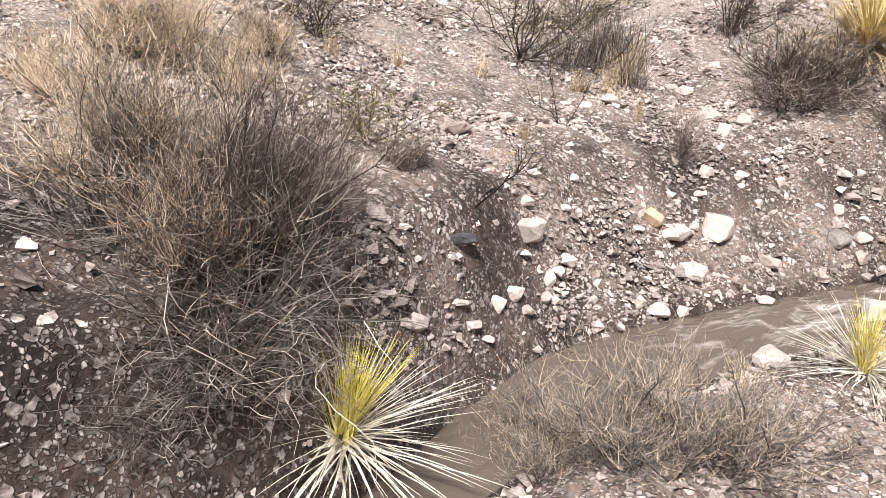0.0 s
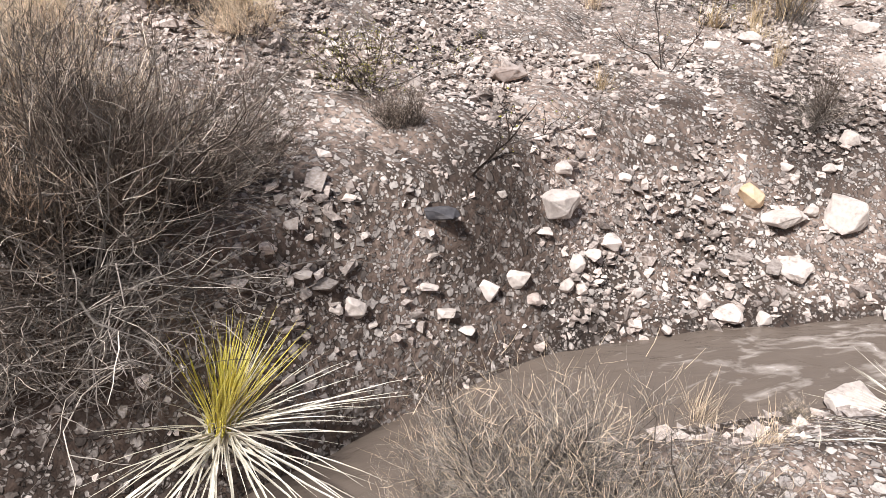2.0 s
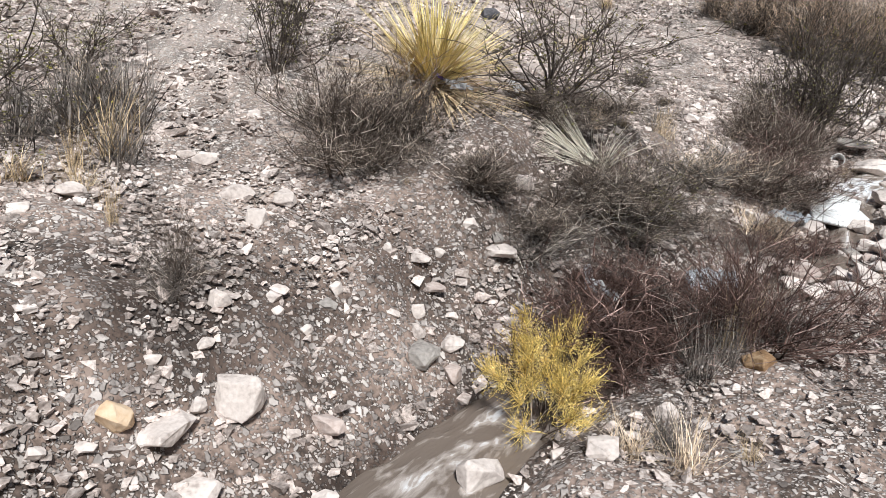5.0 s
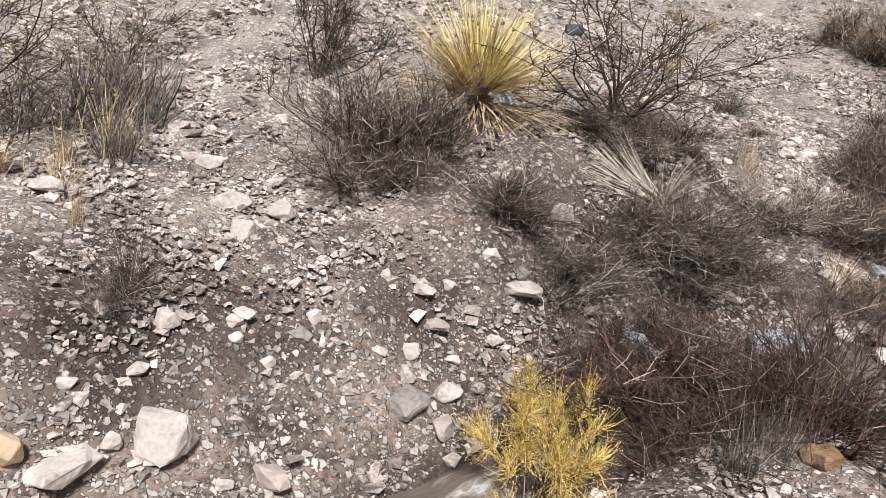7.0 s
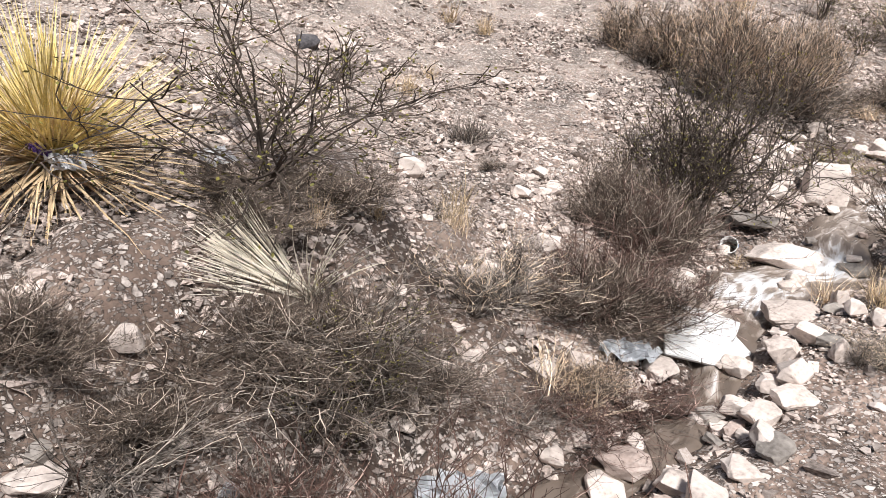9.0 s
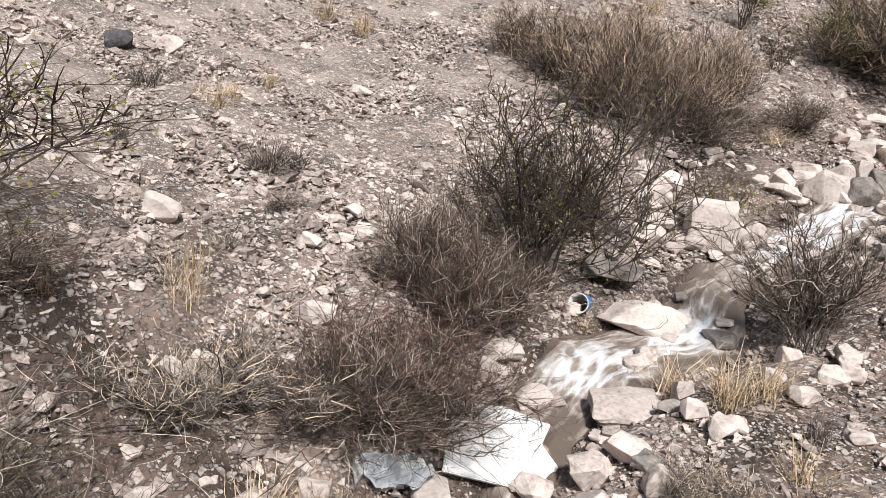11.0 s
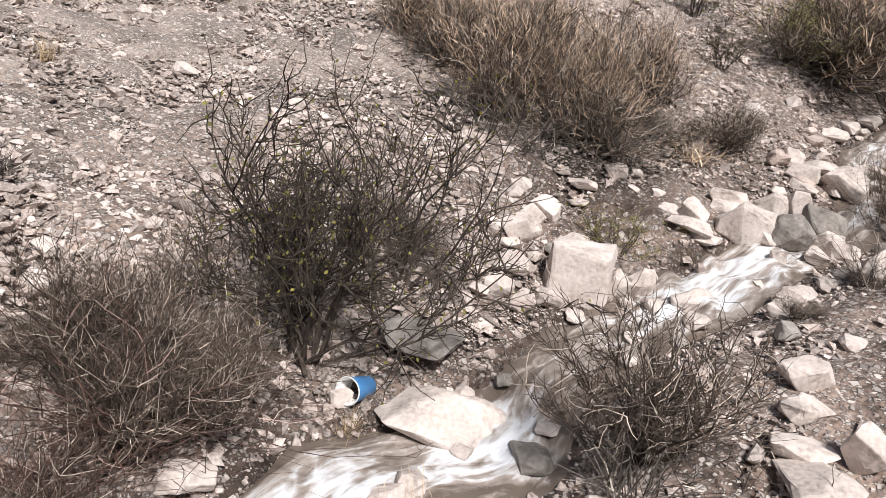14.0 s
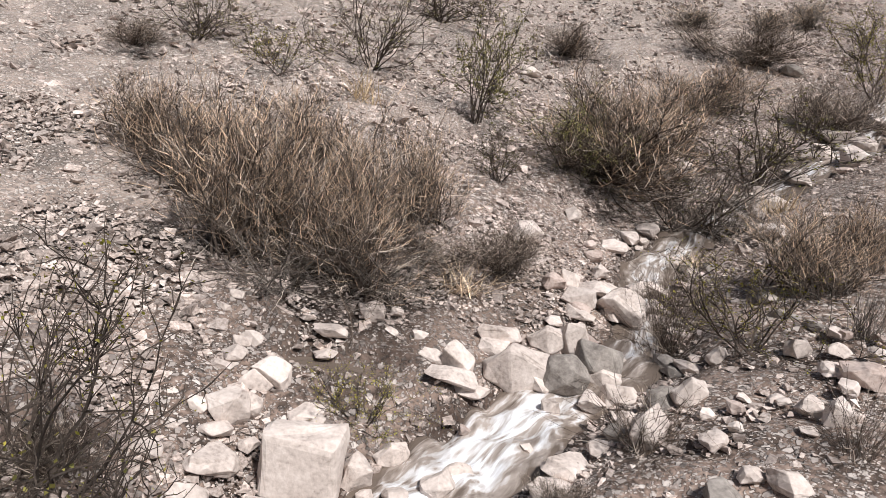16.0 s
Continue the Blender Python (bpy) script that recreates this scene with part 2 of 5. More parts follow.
def land(x, y):
    """Height of the ground without its stones."""
    x, y = np.asarray(x, float), np.asarray(y, float)
    d, w, half, s = across(x, y)
    e = np.abs(d) - half
    up, n = np.maximum(e, 0.0), np.maximum(e, 0.0)
    roll = 0.05 * np.sin(1.3 * x + 0.6 * y) * np.sin(0.9 * y - 0.5 * x + 1.0) * ease(0.2, 1.5, e)
    high = np.interp(s, (0, 0.9, 1.6, 2.3, 2.9, 3.4, 4.2, 5.0, 6.0, 6.9, 8.5, 12.0), (0.62, 0.52, 0.42, 0.39, 0.5, 0.66, 0.62, 0.32, 0.12, 0.14, 0.08, 0.12))
    wide = 0.62 - 0.3 * (1 - ease(0.5, 1.3, s)) + 0.5 * ease(2.2, 5.0, s)
    slope = 0.24 + 0.06 * ease(7.0, 10.0, s)
    far = np.clip(up - 3.0, 0.0, 12.0)
    hill = w + high * (0.55 * np.minimum(1.0, up / wide) + 0.45 * ease(-0.05, wide + 0.05, up)) + slope * np.minimum(up, 60.0) + 0.035 * far ** 1.7 + roll
    near = w + 0.1 * ease(0.0, 0.3, n) + 0.115 * np.minimum(n, 6.0) + 0.02 * np.clip(n - 6.0, 0, 60) + 0.4 * roll + 0.16 * ease(7.5, 9.2, s) * ease(0.0, 0.8, n)
    bed = w - 0.1 * (1 - np.minimum(1.0, (d / half) ** 2))
    ground = np.where(e <= 0, bed, np.where(d > 0, hill, near))
    reach = pool_reach(x, y)
    hold = 1 - ease(1.05, 1.9, reach)
    return ground * (1 - hold) + (POOL[2] - 0.06 + 0.08 * np.minimum(reach, 1.3) ** 2) * hold


# ---- building blocks ----
def mesh_of(name, verts, faces, material, smooth=False):
    me = bpy.data.meshes.new(name)
    me.from_pydata([tuple(v) for v in verts], [], faces)
    me.materials.append(material)
    if smooth:
        me.shade_smooth()
    return me


def part(name, bm, material, parent, label=""):
    """Links a bmesh as one mesh object under a thing or a part."""
    me = bpy.data.meshes.new(name)
    bm.to_mesh(me)
    bm.free()
    me.materials.append(material)
    ob = new(name, me)
    ob.parent = parent
    return tagged(ob, label)


def mesh_part(name, me, parent, label="", kind=""):
    ob = new(name, me)
    ob.parent = parent
    return tagged(ob, label, kind=kind)


def thing(name, m, label, category, group="", kind=""):
    ob = new(name)
    ob.empty_display_size = 0.1
    ob.matrix_basis = m
    return tagged(ob, label, category, group, kind)


def rise(x, y):
    return float(land(x, y))


# ---- ground and creek ----
def spaced(a, b, c, d, step, growth):
    """Even steps from b to c, growing ones out to a and d."""
    mid = list(np.arange(b, c + 1e-6, step))
    low, high, s = [], [], step
    while (low[-1] if low else b) > a or (high[-1] if high else c) < d:
        s *= growth
        low.append((low[-1] if low else b) - s)
        high.append((high[-1] if high else c) + s)
    return np.array(low[::-1] + mid + high)


# damp earth; patches at negative x also paint shade under the overhanging shrub
DAMP_SHADE = [(-0.85, 1.5, 0.5, 1.0), (-0.32, 1.36, 0.28, 1.0), (-0.95, 1.95, 0.35, 0.8), (0.32, 2.82, 0.26, 0.95), (0.26, 2.62, 0.13, 0.45), (0.01, 2.27, 0.19, 0.35), (1.13, 4.00, 0.19, 0.45), (1.49, 3.97, 0.17, 0.60),
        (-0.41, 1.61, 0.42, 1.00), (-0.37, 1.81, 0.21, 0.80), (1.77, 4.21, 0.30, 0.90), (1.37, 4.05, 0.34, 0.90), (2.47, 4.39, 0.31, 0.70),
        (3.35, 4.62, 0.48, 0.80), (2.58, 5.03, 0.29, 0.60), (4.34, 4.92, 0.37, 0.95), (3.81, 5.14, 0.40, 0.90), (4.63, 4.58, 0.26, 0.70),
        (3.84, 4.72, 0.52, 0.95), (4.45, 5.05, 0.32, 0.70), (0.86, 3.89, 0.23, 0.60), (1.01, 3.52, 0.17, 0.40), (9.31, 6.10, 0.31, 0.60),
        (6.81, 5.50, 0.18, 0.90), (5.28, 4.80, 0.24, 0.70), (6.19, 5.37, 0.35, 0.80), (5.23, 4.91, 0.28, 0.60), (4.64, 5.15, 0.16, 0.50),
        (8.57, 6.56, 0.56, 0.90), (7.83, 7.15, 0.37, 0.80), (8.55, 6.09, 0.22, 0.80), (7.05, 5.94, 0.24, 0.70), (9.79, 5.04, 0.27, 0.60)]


def build_ground():
    xs, ys = spaced(-400, -1.6, 11.5, 400, 0.045, 1.13), spaced(-400, 1.0, 8.6, 400, 0.045, 1.13)
    gx, gy = np.meshgrid(np.clip(xs, -1500, 1500), np.clip(ys, -1500, 1500))
    z = land(np.clip(gx, -58, 118), np.clip(gy, -60, 90))
    rng = np.random.RandomState(5)
    bumps = np.zeros_like(z)
    for k in range(40):
        f, a = rng.uniform(3, 26), rng.uniform(0, 2 * math.pi)
        bumps += np.sin(f * (gx * math.cos(a) + gy * math.sin(a)) + rng.uniform(0, 6.28)) * 0.012 / f ** 0.5
    d, w, half, s = across(gx, gy)
    z = z + bumps * ease(0.02, 0.15, np.abs(d) - half)
    nx, ny = len(xs), len(ys)
    idx = np.arange(nx * ny).reshape(ny, nx)
    faces = np.stack([idx[:-1, :-1], idx[:-1, 1:], idx[1:, 1:], idx[1:, :-1]], -1).reshape(-1, 4)
    me = mesh_of("ground", np.stack([gx, gy, z], -1).reshape(-1, 3).tolist(), faces.tolist(), SOIL, True)
    # patches of damp earth and of shade painted dark: place, reach, strength
    damp_shade = 0.9 * np.exp(-((np.abs(d) - half) / 0.07) ** 2)
    for px, py, reach, k in DAMP_SHADE:
        damp_shade = np.maximum(damp_shade, k * np.exp(-(((gx - px) / reach) ** 2 + ((gy - py) / reach) ** 2)))
    me.attributes.new("damp_shade", "FLOAT", "POINT").data.foreach_set("value", damp_shade.reshape(-1).astype(np.float32))
    me.attributes.new("dry", "FLOAT", "POINT").data.foreach_set("value", (0.5 * ease(0.9, 3.2, d)).reshape(-1).astype(np.float32))
    tagged(new("ground", me), "pale stony desert soil with pinkish earth, damp blotches and painted shade", "ground", kind="structure")


def build_water():
    ss, us = np.arange(-30, 30, 0.03), np.linspace(-1.12, 1.12, 25)
    line, lean = np.interp(ss, ALONG, LINE), np.interp(ss, ALONG, DRIFT)
    level, half = np.interp(ss, ALONG, LEVEL), np.interp(ss, ALONG, HALF)
    fall = np.clip(np.gradient(level, 0.03), 0, 1)
    length = np.sqrt(1 + lean * lean)
    s, u = np.meshgrid(ss, us, indexing="ij")
    off = u * half[:, None]
    x = s - off * (lean / length)[:, None]
    y = line[:, None] + off / length[:, None]
    wild = np.clip(fall * 2.0, 0.06, 0.5)[:, None]
    run = np.cumsum(length) * 0.03
    ripple = np.zeros_like(x)
    rng = np.random.RandomState(8)
    for k in range(26):
        f, a = rng.uniform(8, 42), rng.uniform(-1.2, 1.2)
        ripple += np.sin(f * (run[:, None] * math.cos(a) + off * math.sin(a) * 1.6) + rng.uniform(0, 6.28)) / f
    z = level[:, None] + ripple * 0.16 * wild ** 0.7 - 0.02 * np.abs(u) ** 3
    n, k = x.shape
    idx = np.arange(n * k).reshape(n, k)
    faces = np.stack([idx[:-1, :-1], idx[1:, :-1], idx[1:, 1:], idx[:-1, 1:]], -1).reshape(-1, 4)
    me = mesh_of("water", np.stack([x, y, z], -1).reshape(-1, 3).tolist(), faces.tolist(), WATER, True)
    froth = me.attributes.new("froth", "FLOAT", "POINT")
    calm = np.clip(fall * 0.8, 0.0, 0.15) + 0.01 + 0.05 * ease(5.0, 6.0, ss) + 0.2 * ease(0.5, 1.6, ss) * (1 - ease(2.6, 3.4, ss)) + 0.25 * ease(5.9, 6.3, ss) * (1 - ease(7.0, 7.3, ss)) + 0.2 * ease(7.5, 8.1, ss) * (1 - ease(8.9, 9.3, ss)) + 0.09 * ease(9.3, 9.8, ss)
    value = (calm[:, None] * (1 - 0.8 * np.abs(u) ** 2)).reshape(-1)
    froth.data.foreach_set("value", value.astype(np.float32))
    flow = me.attributes.new("flow", "FLOAT_VECTOR", "POINT")
    coords = np.stack([np.broadcast_to(run[:, None] * 0.7, x.shape), off * 2.0, 0 * x], -1).reshape(-1)
    flow.data.foreach_set("vector", coords.astype(np.float32))
    tagged(new("water", me), "shallow silty brown creek running white between the rocks", "water", kind="structure")


def build_side_pool():
    """Still brown water in a hollow beside the falls."""
    c, q = math.cos(POOL[5]), math.sin(POOL[5])
    verts, faces = [(POOL[0], POOL[1], POOL[2])], []
    for ring in (0.4, 0.8, 1.2):
        for k in range(32):
            u, v = POOL[3] * ring * math.cos(k * math.pi / 16), POOL[4] * ring * math.sin(k * math.pi / 16)
            verts.append((POOL[0] + u * c - v * q, POOL[1] + u * q + v * c, POOL[2]))
    for k in range(32):
        n = (k + 1) % 32
        faces.append((0, 1 + k, 1 + n))
        faces += [(1 + r + k, 33 + r + k, 33 + r + n, 1 + r + n) for r in (0, 32)]
    me = mesh_of("side_pool", verts, faces, WATER, True)
    flow = me.attributes.new("flow", "FLOAT_VECTOR", "POINT")
    flow.data.foreach_set("vector", np.array(verts, np.float32).reshape(-1))
    tagged(new("water", me), "still brown side pool beside the falls", "water", kind="structure")


build_ground()
build_water()
build_side_pool()


# ---- plants ----
DARK_BARK = surface("dark_bark", [(0.022, 0.016, 0.013), (0.06, 0.045, 0.036), (0.1, 0.08, 0.065)], 30, 0.9, 0.4, 200, vary=0.25)
BROWN_TWIG = surface("brown_twig", [(0.042, 0.031, 0.025), (0.095, 0.071, 0.055), (0.165, 0.126, 0.1)], 9, 0.9, 0.2, 120, vary=0.6, island=True, pale=(0.5, 0.42, 0.35), share=0.18)
RED_TWIG = surface("red_twig", [(0.035, 0.021, 0.017), (0.085, 0.048, 0.038), (0.15, 0.095, 0.077)], 9, 0.9, 0.2, 120, vary=0.6, island=True, pale=(0.4, 0.28, 0.24), share=0.1)
GREY_TWIG = surface("grey_twig", [(0.06, 0.05, 0.043), (0.14, 0.118, 0.102), (0.25, 0.215, 0.19)], 9, 0.9, 0.2, 120, vary=0.6, island=True, pale=(0.46, 0.4, 0.34), share=0.15)
STRAW = surface("straw", [(0.3, 0.22, 0.13), (0.48, 0.36, 0.22), (0.62, 0.49, 0.33)], 7, 0.8, 0.2, 90, vary=0.6, island=True)
PALE_STRAW = surface("pale_straw", [(0.44, 0.33, 0.22), (0.64, 0.5, 0.36), (0.75, 0.62, 0.48)], 7, 0.8, 0.2, 90, vary=0.6, island=True)
BLEACHED = surface("bleached_leaf", [(0.5, 0.43, 0.33), (0.68, 0.62, 0.51), (0.78, 0.73, 0.63)], 7, 0.7, 0.2, 90, vary=0.25, island=True)
GOLD = surface("golden_twig", [(0.4, 0.27, 0.06), (0.7, 0.52, 0.16), (0.82, 0.66, 0.32)], 9, 0.8, 0.2, 90, vary=0.6, island=True)
YELLOW_BLADE = surface("yellow_blade", [(0.44, 0.34, 0.09), (0.66, 0.53, 0.23), (0.76, 0.64, 0.4)], 6, 0.6, 0.2, 90, vary=0.35, island=True)
GREEN_BLADE = surface("green_blade", [(0.46, 0.42, 0.05), (0.7, 0.6, 0.12), (0.8, 0.7, 0.28)], 6, 0.6, 0.2, 90, vary=0.35, island=True)
OLIVE_LEAF = surface("olive_leaf", [(0.075, 0.075, 0.02), (0.15, 0.14, 0.035), (0.26, 0.22, 0.06)], 12, 0.7, 0.1, 60, vary=0.4, island=True)
LIME_LEAF = surface("lime_leaf", [(0.16, 0.17, 0.02), (0.3, 0.28, 0.04), (0.42, 0.36, 0.08)], 12, 0.7, 0.1, 60, vary=0.4, island=True)


TAN_TIP = surface("tan_tip", [(0.28, 0.19, 0.125), (0.5, 0.36, 0.25), (0.72, 0.56, 0.42)], 7, 0.8, 0.2, 90, vary=0.6, island=True)


class Twigs:
    """Gathers thin tapering stems and blades, and makes one mesh of them."""

    def __init__(self, seed):
        self.rng, self.verts, self.faces = random.Random(seed), [], []

    def stem(self, points, r0, r1):
        n, first = len(points), len(self.verts)
        for i, p in enumerate(points):
            a, b = points[max(0, i - 1)], points[min(n - 1, i + 1)]
            way = (b - a).normalized()
            side = way.cross(Vector((0.31, 0.17, 0.93))).normalized()
            up = side.cross(way)
            r = r0 + (r1 - r0) * i / (n - 1)
            for k in range(3):
                c = 2.0944 * k
                self.verts.append(p + (side * math.cos(c) + up * math.sin(c)) * r)
        for i in range(n - 1):
            for k in range(3):
                a, b = first + 3 * i + k, first + 3 * i + (k + 1) % 3
                self.faces.append((a, b, b + 3, a + 3))

    def blade(self, points, wide):
        """A narrow leaf with a keel, broadest low down and pointed at its tip."""
        n, first = len(points), len(self.verts)
        for i, p in enumerate(points):
            a, b = points[max(0, i - 1)], points[min(n - 1, i + 1)]
            way = (b - a).normalized()
            side = way.cross(Vector((0, 0, 1)))
            side = side.normalized() if side.length > 1e-4 else Vector((1, 0, 0))
            keel = side.cross(way)
            r = wide * (1 - (i / (n - 1)) ** 1.6) * 0.5 + 0.0004
            self.verts += [p - side * r, p - keel * r * 0.5, p + side * r]
        for i in range(n - 1):
            for k in (0, 1):
                a = first + 3 * i + k
                self.faces.append((a, a + 1, a + 4, a + 3))

    def leaf(self, p, size):
        way = Vector([self.rng.gauss(0, 1) for _ in range(3)]).normalized()
        side = way.orthogonal().normalized()
        first = len(self.verts)
        self.verts += [p, p + way * size * 0.5 + side * size * 0.3, p + way * size, p + way * size * 0.5 - side * size * 0.3]
        self.faces.append((first, first + 1, first + 2, first + 3))

    def wander(self, start, way, length, steps, bend, lift=0.0):
        """A crooked line: bend is how far it strays, lift how much it turns upward."""
        points, way = [start], way.normalized()
        for _ in range(steps):
            way = (way + Vector([self.rng.gauss(0, bend) for _ in range(3)]) + Vector((0, 0, lift))).normalized()
            points.append(points[-1] + way * length / steps)
        return points

    def mesh(self, name, material):
        return mesh_of(name, self.verts, self.faces, material)


def splay(rng, low, high):
    """A way out of the ground, between two angles from upright, in degrees."""
    a, t = rng.uniform(0, 2 * math.pi), radians(rng.uniform(low, high))
    return Vector((math.cos(a) * math.sin(t), math.sin(a) * math.sin(t), math.cos(t)))


PLANTS = {}


def standing(kind, build, x, y, label, category, scale, turn=0.0, tip=0.0, tip_way=0.0, group=""):
    """Sets out a plant: built once for each kind, then copied."""
    m = pose(x, y, rise(x, y) - 0.01) @ pose(0, 0, 0, 0, 0, tip_way) @ pose(0, 0, 0, 0, tip) @ pose(0, 0, 0, 0, 0, turn)
    if kind not in PLANTS:
        ob = thing(category.replace(" ", "_"), Matrix(), label, category, group)
        build(ob)
        PLANTS[kind] = ob
    else:
        ob = copy_thing(PLANTS[kind], Matrix())
    ob.matrix_basis = m @ Matrix.Diagonal((*scale, 1))
    return tagged(ob, label, category, group)


def brush(seed, twig, tip, stems, droop=0.0, low=2, high=64, thin=1.0):
    """A broomy shrub, one metre wide and high: woody stems in clumps, forked crooked twigs, pale seed heads, dead wood low down."""
    def build(ob):
        wood, fine, heads, dead = Twigs(seed), Twigs(seed + 1), Twigs(seed + 2), Twigs(seed + 3)
        r = wood.rng
        clumps = [(splay(r, low, high), r.uniform(0.6, 1.12), r.gauss(0, 0.11), r.gauss(0, 0.11)) for _ in range(11)]
        for i in range(stems):
            lead, reach, fx, fy = r.choice(clumps)
            way = (lead + Vector([r.gauss(0, 0.24) for _ in range(3)])).normalized()
            foot = Vector((fx + r.gauss(0, 0.04), fy + r.gauss(0, 0.04), 0))
            line = wood.wander(foot, way, r.uniform(0.3, 0.74) * reach, 6, 0.16, 0.05 - droop)
            wood.stem(line, r.uniform(0.006, 0.01), 0.0028 * thin)
            for k in range(17):
                at = r.choice(line[2:])
                out = (way + Vector([r.gauss(0, 0.5) for _ in range(3)]) + Vector((0, 0, 0.3 - 2 * droop)))
                twigline = fine.wander(at, out, r.uniform(0.12, 0.36), 4, 0.32, 0.06 - droop)
                thick = r.uniform(0.0016, 0.0031) * thin
                fine.stem(twigline, thick, thick * 0.45)
                for j in range(3):
                    q = r.choice(twigline[1:4])
                    fine.stem(fine.wander(q, out + Vector([r.gauss(0, 0.6) for _ in range(3)]), r.uniform(0.05, 0.16), 2, 0.26, 0.05), thick * 0.65, 0.0008 * thin)
                for j in range(r.choice((0, 1, 1, 2))):
                    heads.stem(heads.wander(twigline[-1 - j], twigline[-1] - twigline[-2] + Vector((r.gauss(0, 0.04), r.gauss(0, 0.04), 0.04)), r.uniform(0.05, 0.17), 2, 0.2, 0.08), r.uniform(0.0016, 0.0028) * thin, 0.0008 * thin)
        for i in range(stems):
            line = dead.wander(Vector((r.gauss(0, 0.15), r.gauss(0, 0.15), r.uniform(0, 0.1))), splay(r, 40, 95), r.uniform(0.15, 0.42), 5, 0.3, -0.02)
            dead.stem(line, r.uniform(0.0018, 0.0034) * thin, 0.001 * thin)
        mesh_part("stem_clump", wood.mesh("stem_clump", DARK_BARK), ob, "dark woody stems", "stuff")
        mesh_part("twig_thicket", fine.mesh("twig_thicket", twig), ob, "thicket of fine twigs", "stuff")
        mesh_part("seed_head_fringe", heads.mesh("seed_head_fringe", tip), ob, "pale dry twig tips", "stuff")
        mesh_part("dead_wood", dead.mesh("dead_wood", GREY_TWIG), ob, "bleached dead twigs at the base", "stuff")
    return build


def creosote(seed, stems, leaf, leaves, low=10, high=60, fine_count=5, twig_colour=None):
    """An open bush of dark crooked stems that fork upward, with small leaves near the tips; one metre high."""
    def build(ob):
        fine, green = Twigs(seed + 1), Twigs(seed + 2)
        r = fine.rng
        for i in range(stems):
            wood = Twigs(seed + 10 * i)
            line = wood.wander(Vector((r.gauss(0, 0.03), r.gauss(0, 0.03), 0)), splay(r, low, high), r.uniform(0.6, 1.0), 7, 0.17, 0.06)
            wood.stem(line, r.uniform(0.006, 0.011), 0.0025)
            for k in range(6):
                j = r.randint(2, 6)
                arm = wood.wander(line[j], line[j] - line[j - 1] + Vector([r.gauss(0, 0.09) for _ in range(3)]), r.uniform(0.2, 0.45), 5, 0.2, 0.1)
                wood.stem(arm, 0.004, 0.0016)
                for q in range(fine_count):
                    twig = fine.wander(r.choice(arm[1:]), arm[-1] - arm[0] + Vector([r.gauss(0, 0.22) for _ in range(3)]), r.uniform(0.08, 0.24), 4, 0.3, 0.08)
                    fine.stem(twig, 0.003, 0.0012)
                    for _ in range(leaves):
                        green.leaf(r.choice(twig[1:]) + Vector([r.gauss(0, 0.014) for _ in range(3)]), r.uniform(0.01, 0.024))
            mesh_part("stem", wood.mesh("stem", DARK_BARK), ob)
        mesh_part("twig_spray", fine.mesh("twig_spray", twig_colour or DARK_BARK), ob, "fine crooked twigs", "stuff")
        if leaves:
            mesh_part("foliage", green.mesh("foliage", leaf), ob, "small yellow-green leaves", "stuff")
    return build


def sotol(seed, inner, outer, blades, skirt, inner_high=42, broad=0.016, lowest=118, sag=0.5, core=(0.45, 0.74), lean=0, strays=0, trunk=0.08):
    """A rosette of long narrow blades, about 0.7 m long, on a short stump, with a skirt of dry ones."""
    def shapes(material, n, droop, straight, tag):
        made = []
        for k in range(n):
            one = Twigs(seed + 31 * k)
            one.blade(one.wander(Vector((0, 0, 0)), Vector((0.001, 0, 1)), 1.0, 6, straight, 0) if not droop else
                      [Vector((droop * (i / 6) ** 2 * 0.5, one.rng.gauss(0, 0.004), i / 6 * (1 - 0.12 * droop * i / 6))) for i in range(7)], broad)
            made.append(one.mesh(tag, material))
        return made

    def build(ob):
        r = random.Random(seed)
        fresh, dry = shapes(inner, 9, 0.16, 0.03, "blade"), shapes(outer, 9, sag, 0.05, "dry_blade")
        stump = Twigs(seed + 2)
        stump.stem([Vector((0, 0, -0.02)), Vector((0, 0, trunk * 0.7)), Vector((0, 0, trunk + 0.05))], 0.05, 0.035)
        mesh_part("stump", stump.mesh("stump", DARK_BARK), ob, "dark fibrous stump")
        for n, meshes, low, high, short, long, tag in ((blades, fresh, 0, inner_high, *core, "blade"), (strays, dry, 14, 52, 0.4, 0.66, "dry_blade"), (skirt, dry, 48, lowest, 0.36, 0.74, "dry_blade")):
            rest = Twigs(seed + 3)
            for i in range(n):
                t, a, size = radians(low + (high - low) * r.random() ** 0.8), r.uniform(0, 360), r.uniform(short, long)
                m = pose(r.gauss(0, 0.02), r.gauss(0, 0.02), trunk, 0, lean if tag == "blade" else 0) @ pose(0, 0, 0, 0, 0, a) @ pose(0, 0, 0, 0, math.degrees(t)) @ Matrix.Diagonal((size, size, size, 1))
                if i < 150:
                    leaf = mesh_part(tag, r.choice(dry if r.random() < 0.08 else meshes), ob)
                    leaf.matrix_basis = m
                else:
                    me = r.choice(meshes)
                    first = len(rest.verts)
                    rest.verts += [m @ v.co for v in me.vertices]
                    rest.faces += [tuple(first + k for k in f.vertices) for f in me.polygons]
            if rest.verts:
                mesh_part(tag + "_rest", rest.mesh(tag + "_rest", meshes[0].materials[0]), ob, "further blades of the rosette", "stuff")
    return build


